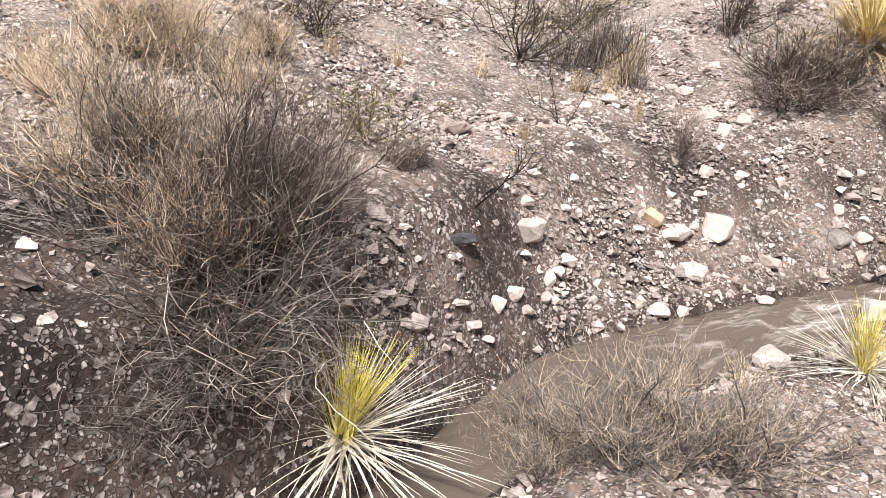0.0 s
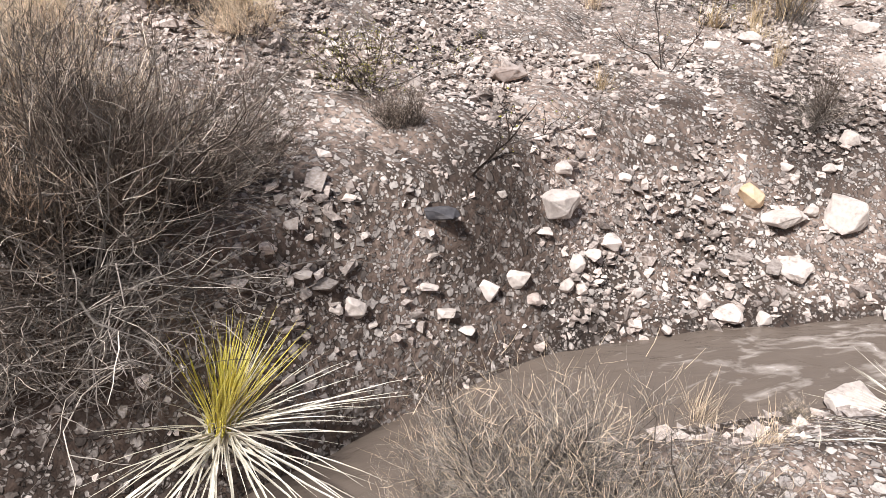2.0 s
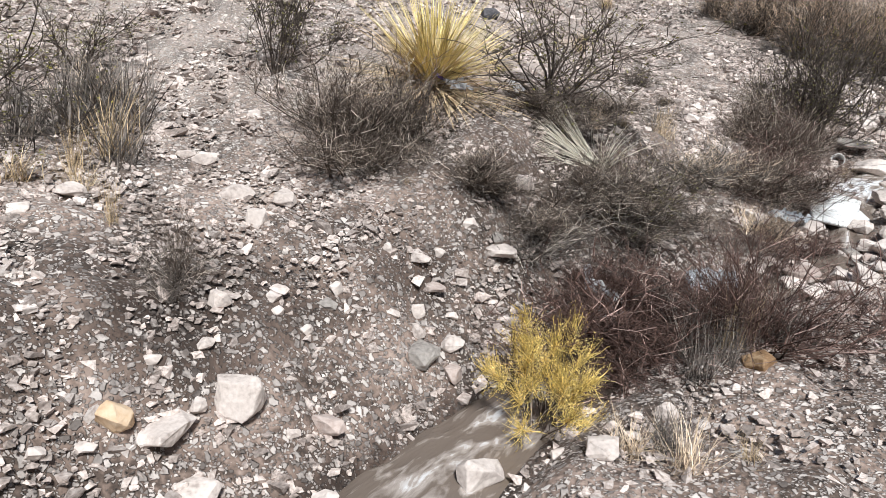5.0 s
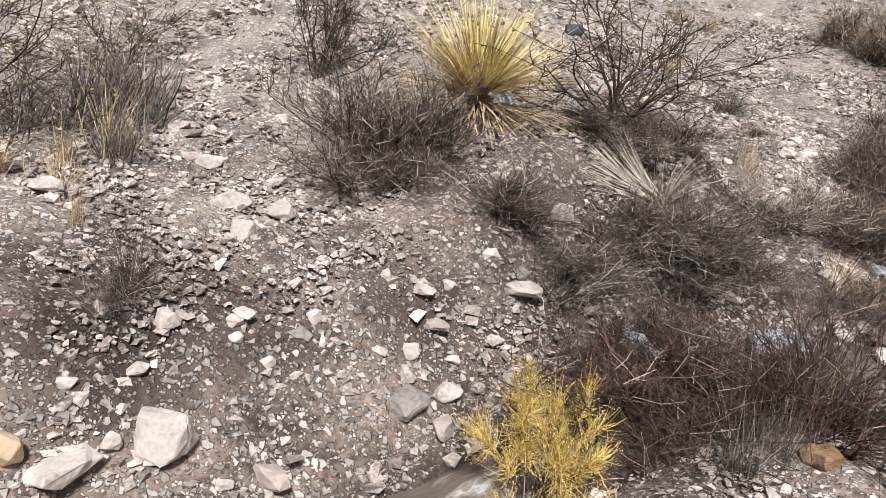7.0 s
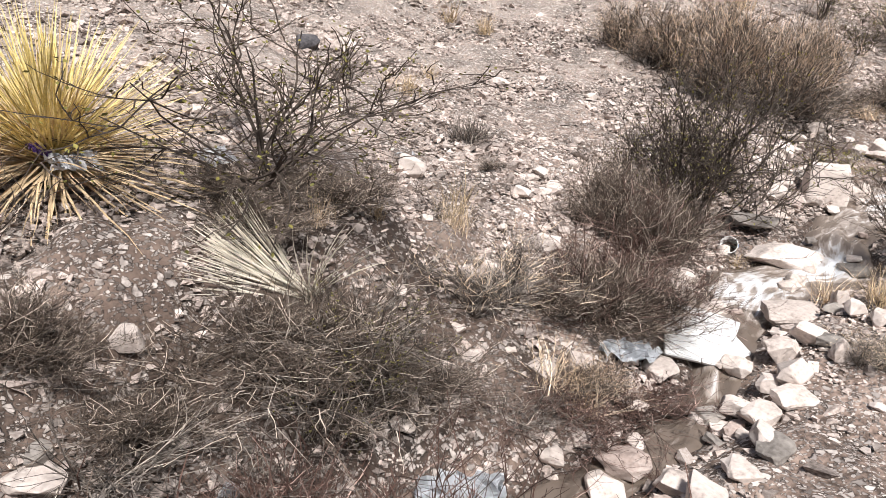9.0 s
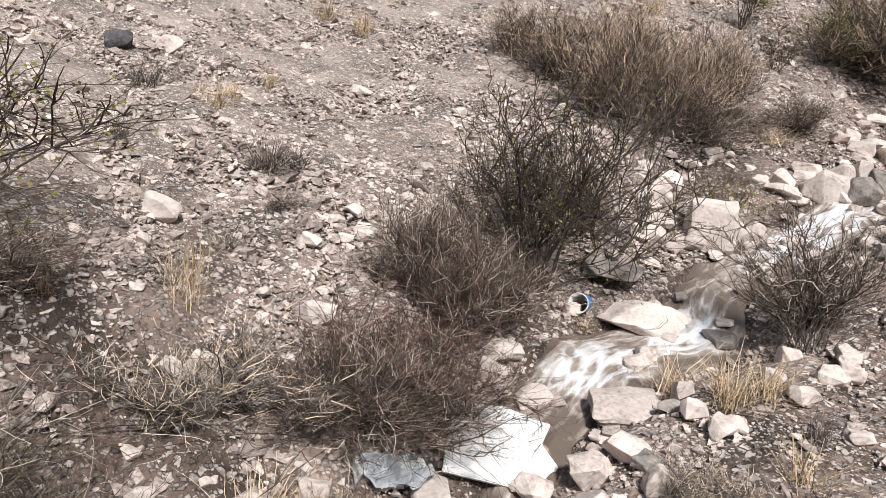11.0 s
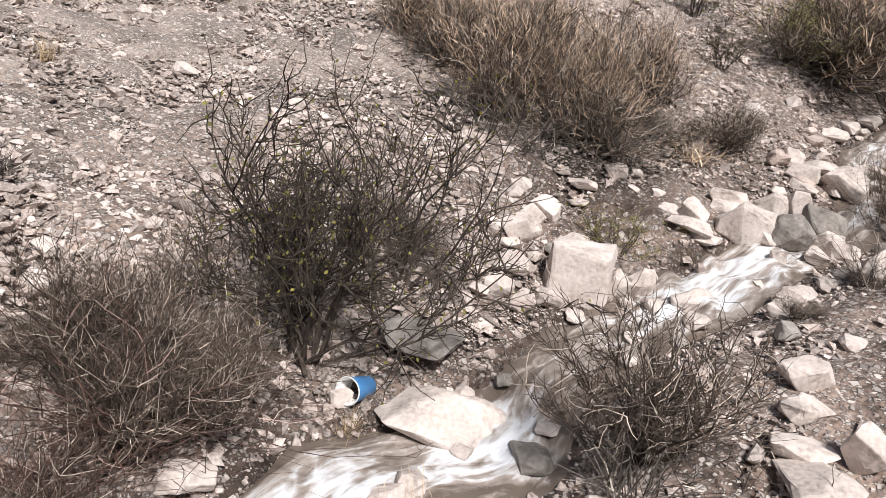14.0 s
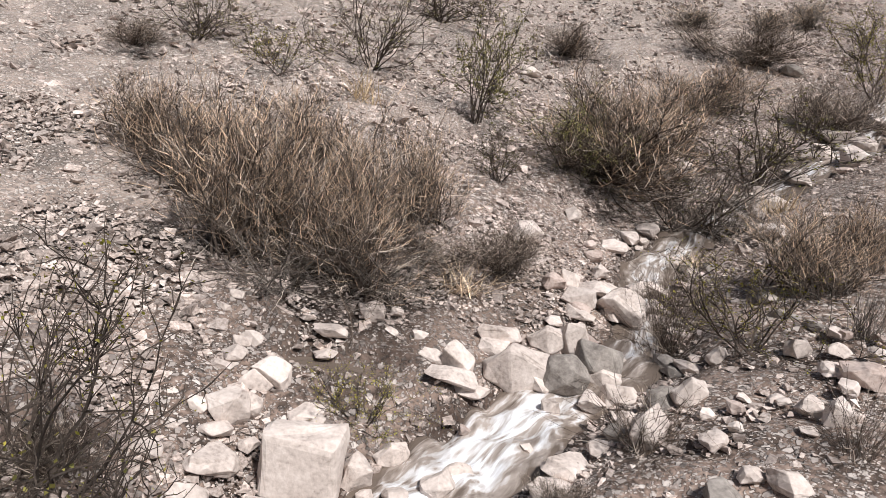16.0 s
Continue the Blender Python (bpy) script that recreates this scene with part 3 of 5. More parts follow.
def broom(seed):
    """A golden broomy bush, one metre high and wide: thin forked stems, each ending in a dense tuft of golden twigs."""
    def build(ob):
        wood, gold = Twigs(seed), Twigs(seed + 1)
        r = wood.rng
        for i in range(30):
            line = wood.wander(Vector((r.gauss(0, 0.06), r.gauss(0, 0.06), 0)), splay(r, 3, 68), r.uniform(0.4, 0.82), 5, 0.13, 0.05)
            wood.stem(line, 0.007, 0.003)
            for k in range(72):
                at = line[-1].lerp(line[-2], r.random() ** 0.7 * 1.25)
                twig = gold.wander(at, line[-1] - line[-3] + Vector([r.gauss(0, 0.17) for _ in range(3)]), r.uniform(0.08, 0.22), 3, 0.26, 0.12)
                gold.stem(twig, 0.0024, 0.001)
                for _ in range(5):
                    gold.leaf(r.choice(twig[1:]) + Vector([r.gauss(0, 0.01) for _ in range(3)]), r.uniform(0.008, 0.014))
            for k in range(7):
                wood.stem(wood.wander(r.choice(line[1:4]), line[-1] - line[0] + Vector([r.gauss(0, 0.3) for _ in range(3)]), r.uniform(0.1, 0.3), 4, 0.22, 0.08), 0.0026, 0.001)
        mesh_part("stem_clump", wood.mesh("stem_clump", BROWN_TWIG), ob, "thin brown stems", "stuff")
        mesh_part("twig_thicket", gold.mesh("twig_thicket", GOLD), ob, "golden yellow twigs", "stuff")
    return build


def tuft(seed, material, count):
    """A tuft of dry grass, 0.3 m high."""
    def build(ob):
        grass = Twigs(seed)
        r = grass.rng
        for i in range(count):
            foot = Vector((r.gauss(0, 0.035), r.gauss(0, 0.035), 0))
            grass.blade(grass.wander(foot, splay(r, 2, 55), r.uniform(0.12, 0.32), 4, 0.1, -0.05), r.uniform(0.002, 0.0036))
        mesh_part("grass_clump", grass.mesh("grass_clump", material), ob, kind="stuff")
    return build


def tangle(seed, material, count):
    """Long bare canes that arch out of one stool; one metre high."""
    def build(ob):
        cane, fine = Twigs(seed), Twigs(seed + 1)
        r = cane.rng
        for i in range(count):
            line = cane.wander(Vector((r.gauss(0, 0.09), r.gauss(0, 0.09), 0)), splay(r, 10, 70), r.uniform(0.5, 1.05), 7, 0.12, -0.035)
            cane.stem(line, 0.0045, 0.0016)
            for k in range(5):
                fine.stem(fine.wander(r.choice(line[2:]), line[-1] - line[-3] + Vector([r.gauss(0, 0.2) for _ in range(3)]), r.uniform(0.1, 0.34), 4, 0.2, 0.0), 0.0022, 0.001)
        mesh_part("cane_clump", cane.mesh("cane_clump", material), ob, kind="stuff")
        mesh_part("twig_spray", fine.mesh("twig_spray", material), ob, kind="stuff")
    return build


def roots(seed, material, count):
    """Bare roots and canes that hang from a bank; one metre long."""
    def build(ob):
        cane, fine = Twigs(seed), Twigs(seed + 1)
        r = cane.rng
        for i in range(count):
            line = cane.wander(Vector((r.gauss(0, 0.3), r.gauss(0, 0.12), r.uniform(0, 0.2))), splay(r, 50, 120), r.uniform(0.4, 0.9), 8, 0.28, -0.06)
            cane.stem(line, 0.0034, 0.0012)
            for k in range(4):
                fine.stem(fine.wander(r.choice(line[1:]), Vector([r.gauss(0, 1) for _ in range(3)]) - Vector((0, 0, 0.4)), r.uniform(0.1, 0.3), 5, 0.3, -0.04), 0.0024, 0.001)
        mesh_part("root_mass", cane.mesh("root_mass", material), ob, kind="stuff")
        mesh_part("root_hair", fine.mesh("root_hair", material), ob, "fine pale rootlets", "stuff")
    return build


BRUSH_TAN = [brush(11, BROWN_TWIG, TAN_TIP, 44), brush(21, BROWN_TWIG, TAN_TIP, 44)]
BRUSH_BROWN = [brush(31, BROWN_TWIG, BROWN_TWIG, 36), brush(41, BROWN_TWIG, BROWN_TWIG, 40, 0.03)]
BRUSH_RED = [brush(51, RED_TWIG, RED_TWIG, 32, 0.02, 10, 80)]
BRUSH_GREY = [brush(61, GREY_TWIG, PALE_STRAW, 32), brush(66, GREY_TWIG, PALE_STRAW, 30)]
BRUSH_FINE = [brush(231, BROWN_TWIG, GREY_TWIG, 74, 0.0, 2, 70, 0.6), brush(236, BROWN_TWIG, TAN_TIP, 70, 0.0, 2, 66, 0.6)]
BRUSH_LOW = [brush(241, GREY_TWIG, TAN_TIP, 62, 0.0, 4, 78, 0.5), brush(246, GREY_TWIG, PALE_STRAW, 56, 0.0, 4, 78, 0.5)]
KINDS = {
    "brush_fine": (BRUSH_FINE, "big dark leafless shrub of fine grey-brown twigs on the cut bank", "shrub"),
    "brush_low": (BRUSH_LOW, "low dry shrub of thin grey twigs with pinkish straw tips", "shrub"),
    "brush_tan": (BRUSH_TAN, "dense dry shrub with brown twigs and pale straw tips", "shrub"),
    "brush_brown": (BRUSH_BROWN, "dense leafless brown shrub of fine twigs", "shrub"),
    "brush_red": (BRUSH_RED, "leafless reddish-brown shrub beside the water", "shrub"),
    "brush_grey": (BRUSH_GREY, "low dry shrub of grey twigs with pale tips", "shrub"),
    "creosote": ([creosote(71, 15, OLIVE_LEAF, 3, 8, 72), creosote(81, 14, OLIVE_LEAF, 3, 15, 76)], "open desert bush with dark crooked stems", "bush"),
    "creosote_leafy": ([creosote(91, 10, OLIVE_LEAF, 9, 5, 50), creosote(96, 9, LIME_LEAF, 8, 5, 55)], "desert bush with dark stems and yellow-green leaves", "bush"),
    "creosote_dense": ([creosote(101, 17, OLIVE_LEAF, 1, 4, 62, 8)], "tall thick desert bush with many dark upright stems", "bush"),
    "thorn": ([creosote(201, 26, OLIVE_LEAF, 0, 5, 78, 9, BROWN_TWIG)], "bare thorny bush with knotted grey-brown twigs", "bush"),
    "limb": ([creosote(221, 5, LIME_LEAF, 3, 8, 46, 5)], "tall sparse bush with long crooked dark limbs", "bush"),
    "brush_vase": ([brush(261, RED_TWIG, RED_TWIG, 60, 0.015, 12, 84, 0.8)], "leafless dark reddish shrub spreading over the water", "shrub"),
    "brush_pale": ([brush(271, PALE_STRAW, PALE_STRAW, 30, 0.0, 2, 70, 0.8)], "pale feathery dry grass shrub", "shrub"),
    "cane_red": ([tangle(211, RED_TWIG, 90)], "arching leafless reddish canes beside the water", "shrub"),
    "sapling": ([creosote(111, 2, LIME_LEAF, 1, 5, 45, 2), creosote(116, 3, LIME_LEAF, 2, 8, 60, 2)], "thin sparse young bush with few dark twigs", "bush"),
    "sotol_green": ([sotol(121, GREEN_BLADE, BLEACHED, 115, 130, 22, 0.015, 112, 0.3, (0.36, 0.58), 12, 34)], "green and yellow sotol with long pale spiky blades", "sotol"),
    "sotol_yellow": ([sotol(131, YELLOW_BLADE, STRAW, 330, 280, 54, 0.02, 104, 0.35, (0.4, 0.7), 0, 70, 0.1)], "large yellow sotol with a skirt of dry straw blades", "sotol"),
    "sotol_dead": ([sotol(141, BLEACHED, BLEACHED, 400, 40, 40, 0.03, 100, 0.4, (0.4, 0.66))], "dead bleached sotol lying over on the slope", "sotol"),
    "broom": ([broom(151)], "golden yellow broomy bush standing at the water's edge", "bush"),
    "tuft": ([tuft(161, PALE_STRAW, 90), tuft(166, STRAW, 70)], "tuft of dry straw-coloured grass", "grass tuft"),
    "tuft_grey": ([tuft(171, GREY_TWIG, 90)], "tuft of withered grey-green grass", "grass tuft"),
    "roots": ([roots(191, GREY_TWIG, 60)], "pale bare roots and canes hanging over the cut bank", "shrub"),
    "tangle": ([tangle(181, GREY_TWIG, 60), tangle(186, BROWN_TWIG, 70)], "tangle of bare arching canes", "shrub"),
}


def plant(kind, x, y, high, wide, turn=0, tip=0, tip_way=0):
    """One plant: its kind, foot, height and breadth in metres."""
    builds, label, category = KINDS[kind]
    pick = int(abs(x * 7.3 + y * 3.1)) % len(builds)
    unit = {"sotol": 0.62, "grass tuft": 0.24}.get(category, 0.95)
    broad = {"sotol": 1.15, "grass tuft": 0.28}.get(category, 1.05)
    size = " low" if high < 0.22 else ""
    return standing((kind, pick), builds[pick], x, y, label, category, (wide / broad, wide / broad, high / unit), turn, tip, tip_way,
                    {"sotol": "sotols on the banks", "grass tuft": "dry grass tufts", "shrub": "dry shrubs along the creek", "bush": "desert bushes on the slope"}[category])


plant("brush_fine", -0.47, 1.83, 0.64, 0.68, 120)
plant("brush_pale", -0.62, 2.0, 0.49, 0.45, 155)
plant("brush_fine", -0.58, 1.73, 0.44, 0.44, 52)
plant("brush_fine", -0.78, 1.98, 0.52, 0.62, 77)
plant("brush_pale", -0.86, 2.12, 0.52, 0.6, 20)
plant("tangle", -0.80, 1.80, 0.36, 0.62, 150)
plant("tangle", -0.41, 1.70, 0.41, 0.57, 202)
plant("tangle", -0.52, 1.49, 0.26, 0.33, 245)
plant("tangle", -0.40, 1.77, 0.45, 0.77, 79)
plant("roots", -0.52, 1.60, 0.26, 0.43, 46)
plant("roots", -0.53, 1.50, 0.21, 0.33, 34)
plant("tangle", -0.51, 1.64, 0.26, 0.39, 10)
plant("tangle", -0.43, 1.61, 0.35, 0.44, 281)
plant("creosote", 0.56, 5.49, 0.64, 1.04, 148)
plant("creosote", -0.68, 4.22, 0.33, 0.59, 30)
plant("creosote_dense", 2.29, 6.24, 0.69, 0.65, 113)
plant("brush_tan", -0.80, 3.62, 0.28, 0.30, 266)
plant("creosote_leafy", -0.25, 2.99, 0.32, 0.41, 274)
plant("brush_brown", -0.03, 2.83, 0.23, 0.23, 184)
plant("sapling", 0.74, 4.23, 0.34, 0.37, 141)
plant("sapling", 0.23, 2.84, 0.35, 0.63, 88)
plant("tangle", 1.43, 4.12, 0.24, 0.21, 54)
plant("brush_brown", 2.43, 4.96, 0.43, 0.71, 134)
plant("brush_low", 0.46, 2.20, 0.27, 0.41, 109)
plant("tuft", 1.10, 2.59, 0.18, 0.15, 13)
plant("tuft", 1.28, 2.40, 0.13, 0.15, 328)
plant("brush_grey", 1.37, 2.69, 0.10, 0.15, 133)
plant("tuft", -0.25, 4.35, 0.14, 0.19, 139)
plant("tuft", 0.26, 4.79, 0.20, 0.17, 99)
plant("tuft", -0.58, 4.05, 0.17, 0.14, 84)
plant("tuft", 1.27, 5.20, 0.31, 0.38, 158)
plant("tuft", 1.11, 5.01, 0.22, 0.18, 148)
plant("tuft", 0.49, 3.83, 0.12, 0.17, 321)
plant("tuft_grey", -0.96, 2.99, 0.19, 0.34, 190)
plant("tuft", -1.07, 3.00, 0.19, 0.34, 44)
plant("brush_tan", -1.21, 3.06, 0.24, 0.56, 310)
plant("tuft_grey", -0.10, 3.93, 0.07, 0.09, 172)
plant("tuft_grey", 0.53, 3.47, 0.08, 0.17, 343)
plant("tangle", 1.43, 4.19, 0.30, 0.28, 198)
plant("sapling", 0.71, 4.20, 0.55, 0.39, 259)
plant("tuft_grey", 1.37, 5.63, 0.40, 0.58, 127)
plant("tuft_grey", 1.12, 5.68, 0.36, 0.45, 91)
plant("tuft", 0.90, 4.91, 0.14, 0.27, 126)
plant("tuft", 1.13, 4.83, 0.14, 0.20, 242)
plant("brush_brown", 2.54, 5.09, 0.63, 0.99, 143)
plant("brush_brown", 2.90, 4.73, 0.35, 0.57, 45)
plant("sotol_yellow", 3.05, 5.58, 0.56, 1.2, 280, 14, -95)
plant("creosote", 3.82, 5.43, 0.73, 1.29, 153)
plant("sotol_dead", 3.92, 4.84, 0.53, 0.73, 3, 68, 147)
plant("brush_red", 3.71, 4.15, 0.76, 1.62, 149)
plant("brush_red", 3.39, 4.32, 0.37, 0.61, 293)
plant("tangle", 3.88, 3.82, 0.42, 0.63, 159)
plant("broom", 2.77, 3.67, 0.62, 0.56, 260)
plant("tuft", 2.91, 3.04, 0.22, 0.24, 99)
plant("tuft", 3.10, 2.95, 0.13, 0.13, 211)
plant("tuft_grey", 3.39, 3.46, 0.20, 0.27, 216)
plant("tuft_grey", 3.51, 3.44, 0.25, 0.16, 306)
plant("tuft", 2.82, 3.23, 0.14, 0.24, 147)
plant("brush_brown", 3.85, 4.70, 0.21, 0.78, 220)
plant("brush_grey", 4.73, 4.90, 0.41, 0.69, 231)
plant("tangle", 3.94, 4.74, 0.29, 0.69, 82)
plant("tuft_grey", 1.31, 5.10, 0.25, 0.36, 119)
plant("tuft", 1.23, 4.54, 0.21, 0.11, 156)
plant("tangle", 1.38, 4.06, 0.25, 0.18, 132)
plant("tuft", 2.58, 4.78, 0.06, 0.07, 22)
plant("creosote", 1.18, 6.67, 0.43, 0.72, 41)
plant("brush_brown", 2.61, 5.35, 0.34, 0.63, 23)
plant("brush_brown", 5.28, 4.80, 0.41, 0.68, 236)
plant("brush_brown", 5.80, 5.53, 0.61, 0.67, 320)
plant("creosote_dense", 6.47, 5.49, 0.90, 1.08, 143)
plant("brush_tan", 8.32, 7.94, 0.64, 0.86, 265)
plant("thorn", 7.2, 4.52, 0.5, 0.66, 273)
plant("tuft_grey", 7.08, 4.46, 0.24, 0.4, 20)
plant("tuft", 6.48, 4.34, 0.18, 0.23, 331)
plant("tuft", 6.51, 4.82, 0.15, 0.18, 241)
plant("brush_grey", 5.92, 3.98, 0.19, 0.38, 358)
plant("tuft", 6.22, 3.84, 0.15, 0.24, 175)
plant("tuft_grey", 6.47, 3.97, 0.12, 0.16, 74)
plant("brush_tan", 11.37, 7.18, 0.91, 1.58, 344)
plant("tuft", 3.97, 5.13, 0.16, 0.18, 100)
plant("tuft", 4.25, 5.21, 0.13, 0.13, 34)
plant("tuft_grey", 5.27, 6.30, 0.16, 0.36, 211)
plant("tuft", 5.20, 7.06, 0.15, 0.25, 103)
plant("tuft", 6.89, 8.94, 0.21, 0.21, 325)
plant("tangle", 3.78, 4.62, 0.38, 0.72, 323)
plant("tangle", 3.63, 4.74, 0.28, 0.54, 225)
plant("brush_brown", 4.01, 4.53, 0.19, 0.45, 141)
plant("tuft", 4.76, 4.56, 0.19, 0.33, 94)
plant("tuft", 4.83, 4.43, 0.20, 0.30, 182)
plant("tangle", 4.65, 5.40, 0.14, 0.29, 223)
plant("brush_brown", 5.32, 4.83, 0.44, 0.61, 301)
plant("brush_brown", 5.05, 4.88, 0.32, 0.42, 164)
plant("cane_red", 5.19, 4.85, 0.43, 0.73, 324)
plant("brush_brown", 5.78, 5.31, 0.50, 0.60, 285)
plant("cane_red", 5.81, 5.26, 0.49, 0.77, 101)
plant("brush_brown", 6.11, 5.31, 0.52, 0.50, 165)
plant("tuft", 4.72, 5.36, 0.24, 0.23, 51)
plant("tuft", 4.67, 5.28, 0.17, 0.22, 31)
plant("tuft", 6.39, 4.26, 0.19, 0.25, 117)
plant("tuft", 6.37, 4.75, 0.12, 0.14, 142)
plant("tuft_grey", 5.27, 6.33, 0.18, 0.28, 298)
plant("tuft_grey", 5.44, 6.45, 0.11, 0.32, 315)
plant("tuft_grey", 4.63, 6.60, 0.14, 0.17, 121)
plant("tuft", 5.15, 7.27, 0.10, 0.15, 62)
plant("tuft", 5.33, 7.30, 0.12, 0.22, 169)
plant("tuft_grey", 4.87, 7.40, 0.16, 0.43, 90)
plant("tuft", 5.67, 7.67, 0.14, 0.21, 148)
plant("tuft", 6.83, 8.88, 0.18, 0.32, 235)
plant("brush_brown", 5.23, 5.95, 0.09, 0.25, 13)
plant("sapling", 4.67, 6.08, 0.15, 0.33, 21)
plant("tuft_grey", 4.94, 5.68, 0.10, 0.25, 182)
plant("brush_tan", 8.14, 7.83, 0.71, 1.02, 357)
plant("brush_tan", 8.27, 7.08, 0.92, 1.04, 42)
plant("brush_tan", 8.86, 6.80, 0.84, 0.97, 146)
plant("brush_tan", 8.90, 7.54, 0.69, 0.94, 345)
plant("brush_tan", 9.33, 6.89, 0.70, 0.70, 167)
plant("creosote", 10.47, 9.33, 0.80, 1.06, 9)
plant("creosote_leafy", 9.31, 8.99, 0.50, 0.64, 165)
plant("creosote", 8.99, 9.85, 0.48, 0.87, 147)
plant("brush_brown", 8.55, 9.92, 0.33, 0.65, 164)
plant("creosote_leafy", 10.79, 8.19, 1.08, 0.83, 78)
plant("brush_brown", 13.60, 9.71, 0.57, 1.06, 333)
plant("brush_tan", 11.83, 7.39, 0.95, 1.30, 210)
plant("creosote_leafy", 11.15, 7.40, 0.61, 1.03, 317)
plant("brush_tan", 12.74, 7.48, 0.83, 0.99, 348)
plant("brush_brown", 15.54, 8.35, 0.73, 1.53, 39)
plant("creosote_leafy", 9.81, 5.03, 0.60, 0.82, 150)
plant("brush_tan", 10.51, 5.04, 0.55, 0.83, 316)
plant("brush_tan", 10.97, 4.94, 0.52, 0.65, 98)
plant("tangle", 11.76, 6.56, 0.91, 1.51, 227)
plant("creosote", 11.63, 6.52, 0.76, 1.26, 149)
plant("creosote", 13.28, 6.82, 0.82, 1.63, 69)
plant("creosote_leafy", 8.17, 5.80, 0.31, 0.43, 128)
plant("limb", 6.94, 5.75, 1.0, 0.9, 195)
plant("creosote_dense", 6.48, 5.69, 0.70, 0.66, 306)
plant("brush_brown", 6.96, 5.87, 0.32, 0.39, 81)
plant("brush_brown", 9.50, 6.32, 0.36, 0.62, 169)
plant("tangle", 8.60, 6.61, 0.39, 0.99, 293)
plant("tangle", 8.19, 6.70, 0.48, 0.85, 4)
plant("tangle", 8.76, 6.47, 0.48, 0.84, 186)
plant("brush_tan", 8.09, 7.11, 0.69, 0.72, 22)
plant("brush_tan", 8.60, 6.73, 0.67, 0.79, 232)
plant("brush_tan", 8.08, 8.37, 0.55, 0.73, 86)
plant("creosote_leafy", 10.18, 7.20, 0.41, 0.65, 186)
plant("brush_brown", 11.53, 7.20, 0.57, 1.24, 185)
plant("brush_red", 3.82, 3.66, 0.73, 0.65, 148)
plant("cane_red", 3.80, 3.55, 0.62, 0.8, 292)
plant("tuft_grey", 2.96, 3.18, 0.18, 0.24, 49)
plant("tuft_grey", 1.12, 5.49, 0.36, 0.61, 224)
plant("brush_grey", 1.23, 5.88, 0.36, 0.54, 106)
plant("tuft_grey", 0.90, 5.38, 0.34, 0.42, 217)
plant("brush_red", 5.59, 5.05, 0.32, 0.80, 106)
plant("brush_red", 5.06, 4.38, 0.27, 0.69, 58)
plant("brush_red", 4.67, 4.48, 0.22, 0.48, 30)
plant("tangle", 3.89, 4.57, 0.48, 0.71, 31)
plant("creosote", 3.97, 4.56, 0.43, 0.45, 28)
plant("tangle", 4.53, 4.45, 0.23, 0.50, 86)
plant("tangle", 3.13, 4.46, 0.37, 0.68, 304)
plant("brush_brown", 3.25, 4.55, 0.22, 0.56, 346)
plant("tangle", 3.61, 4.42, 0.29, 0.59, 76)
plant("brush_brown", 2.99, 4.70, 0.16, 0.43, 310)
plant("tangle", 3.40, 4.67, 0.24, 0.60, 20)
plant("brush_brown", 4.09, 5.27, 0.19, 0.63, 279)
plant("brush_brown", 3.70, 5.30, 0.24, 0.51, 251)
plant("tuft", 6.43, 4.53, 0.19, 0.30, 298)
plant("tuft", 6.57, 4.24, 0.15, 0.28, 127)
plant("tuft_grey", 11.78, 6.19, 0.26, 0.70, 164)
plant("tuft", 10.97, 5.98, 0.15, 0.35, 18)
plant("tangle", 9.89, 5.45, 0.43, 0.46, 62)
plant("tangle", 8.82, 4.88, 0.26, 0.48, 270)
plant("creosote_leafy", 16.39, 7.02, 1.12, 0.91, 149)
plant("creosote_leafy", 17.46, 7.69, 0.86, 0.94, 209)
plant("tuft", 12.16, 6.02, 0.22, 0.53, 333)
plant("tuft_grey", 10.16, 4.64, 0.27, 0.29, 102)
plant("tangle", 9.08, 4.25, 0.29, 0.31, 244)
plant("brush_brown", 8.37, 4.87, 0.13, 0.25, 103)
plant("brush_grey", 16.64, 8.79, 0.48, 1.1, 123)
plant("brush_grey", 15.8, 9.4, 0.4, 0.9, 23)
plant("brush_grey", 17.63, 8.62, 0.50, 0.9, 224)
plant("creosote", 12.42, 10.80, 0.63, 1.41, 210)
plant("tuft", 9.74, 8.39, 0.27, 0.53, 251)
plant("tuft", 6.65, 9.26, 0.22, 0.34, 18)
plant("tuft", 9.13, 6.35, 0.19, 0.51, 112)
plant("brush_brown", 3.73, 5.14, 0.17, 0.56, 215)
plant("tangle", 4.06, 4.75, 0.28, 0.74, 227)
plant("tangle", 4.24, 4.57, 0.28, 0.55, 127)
plant("brush_brown", 3.74, 4.75, 0.24, 0.56, 331)
plant("brush_brown", 4.20, 4.63, 0.17, 0.48, 219)
plant("brush_tan", 4.94, 4.53, 0.17, 0.42, 110)
plant("tuft", -1.08, 3.10, 0.19, 0.35, 255)
plant("tuft", -0.86, 3.13, 0.17, 0.31, 96)
plant("tuft", -1.34, 2.92, 0.15, 0.35, 16)
plant("tuft", -0.81, 3.65, 0.16, 0.33, 18)
plant("tuft", -1.38, 2.62, 0.16, 0.30, 130)
plant("brush_tan", -1.29, 3.21, 0.19, 0.48, 129)
plant("roots", -0.33, 1.82, 0.28, 0.59, 124)
plant("roots", -0.44, 1.64, 0.27, 0.44, 269)
plant("roots", -0.28, 1.85, 0.24, 0.43, 106)
plant("brush_fine", -0.46, 1.84, 0.46, 0.59, 118)
plant("brush_brown", 9.12, 6.60, 0.23, 0.52, 213)
plant("brush_brown", 5.64, 5.47, 0.24, 0.43, 133)
plant("tuft", 6.51, 5.19, 0.09, 0.14, 72)
plant("brush_brown", 10.33, 5.86, 0.31, 0.38, 166)
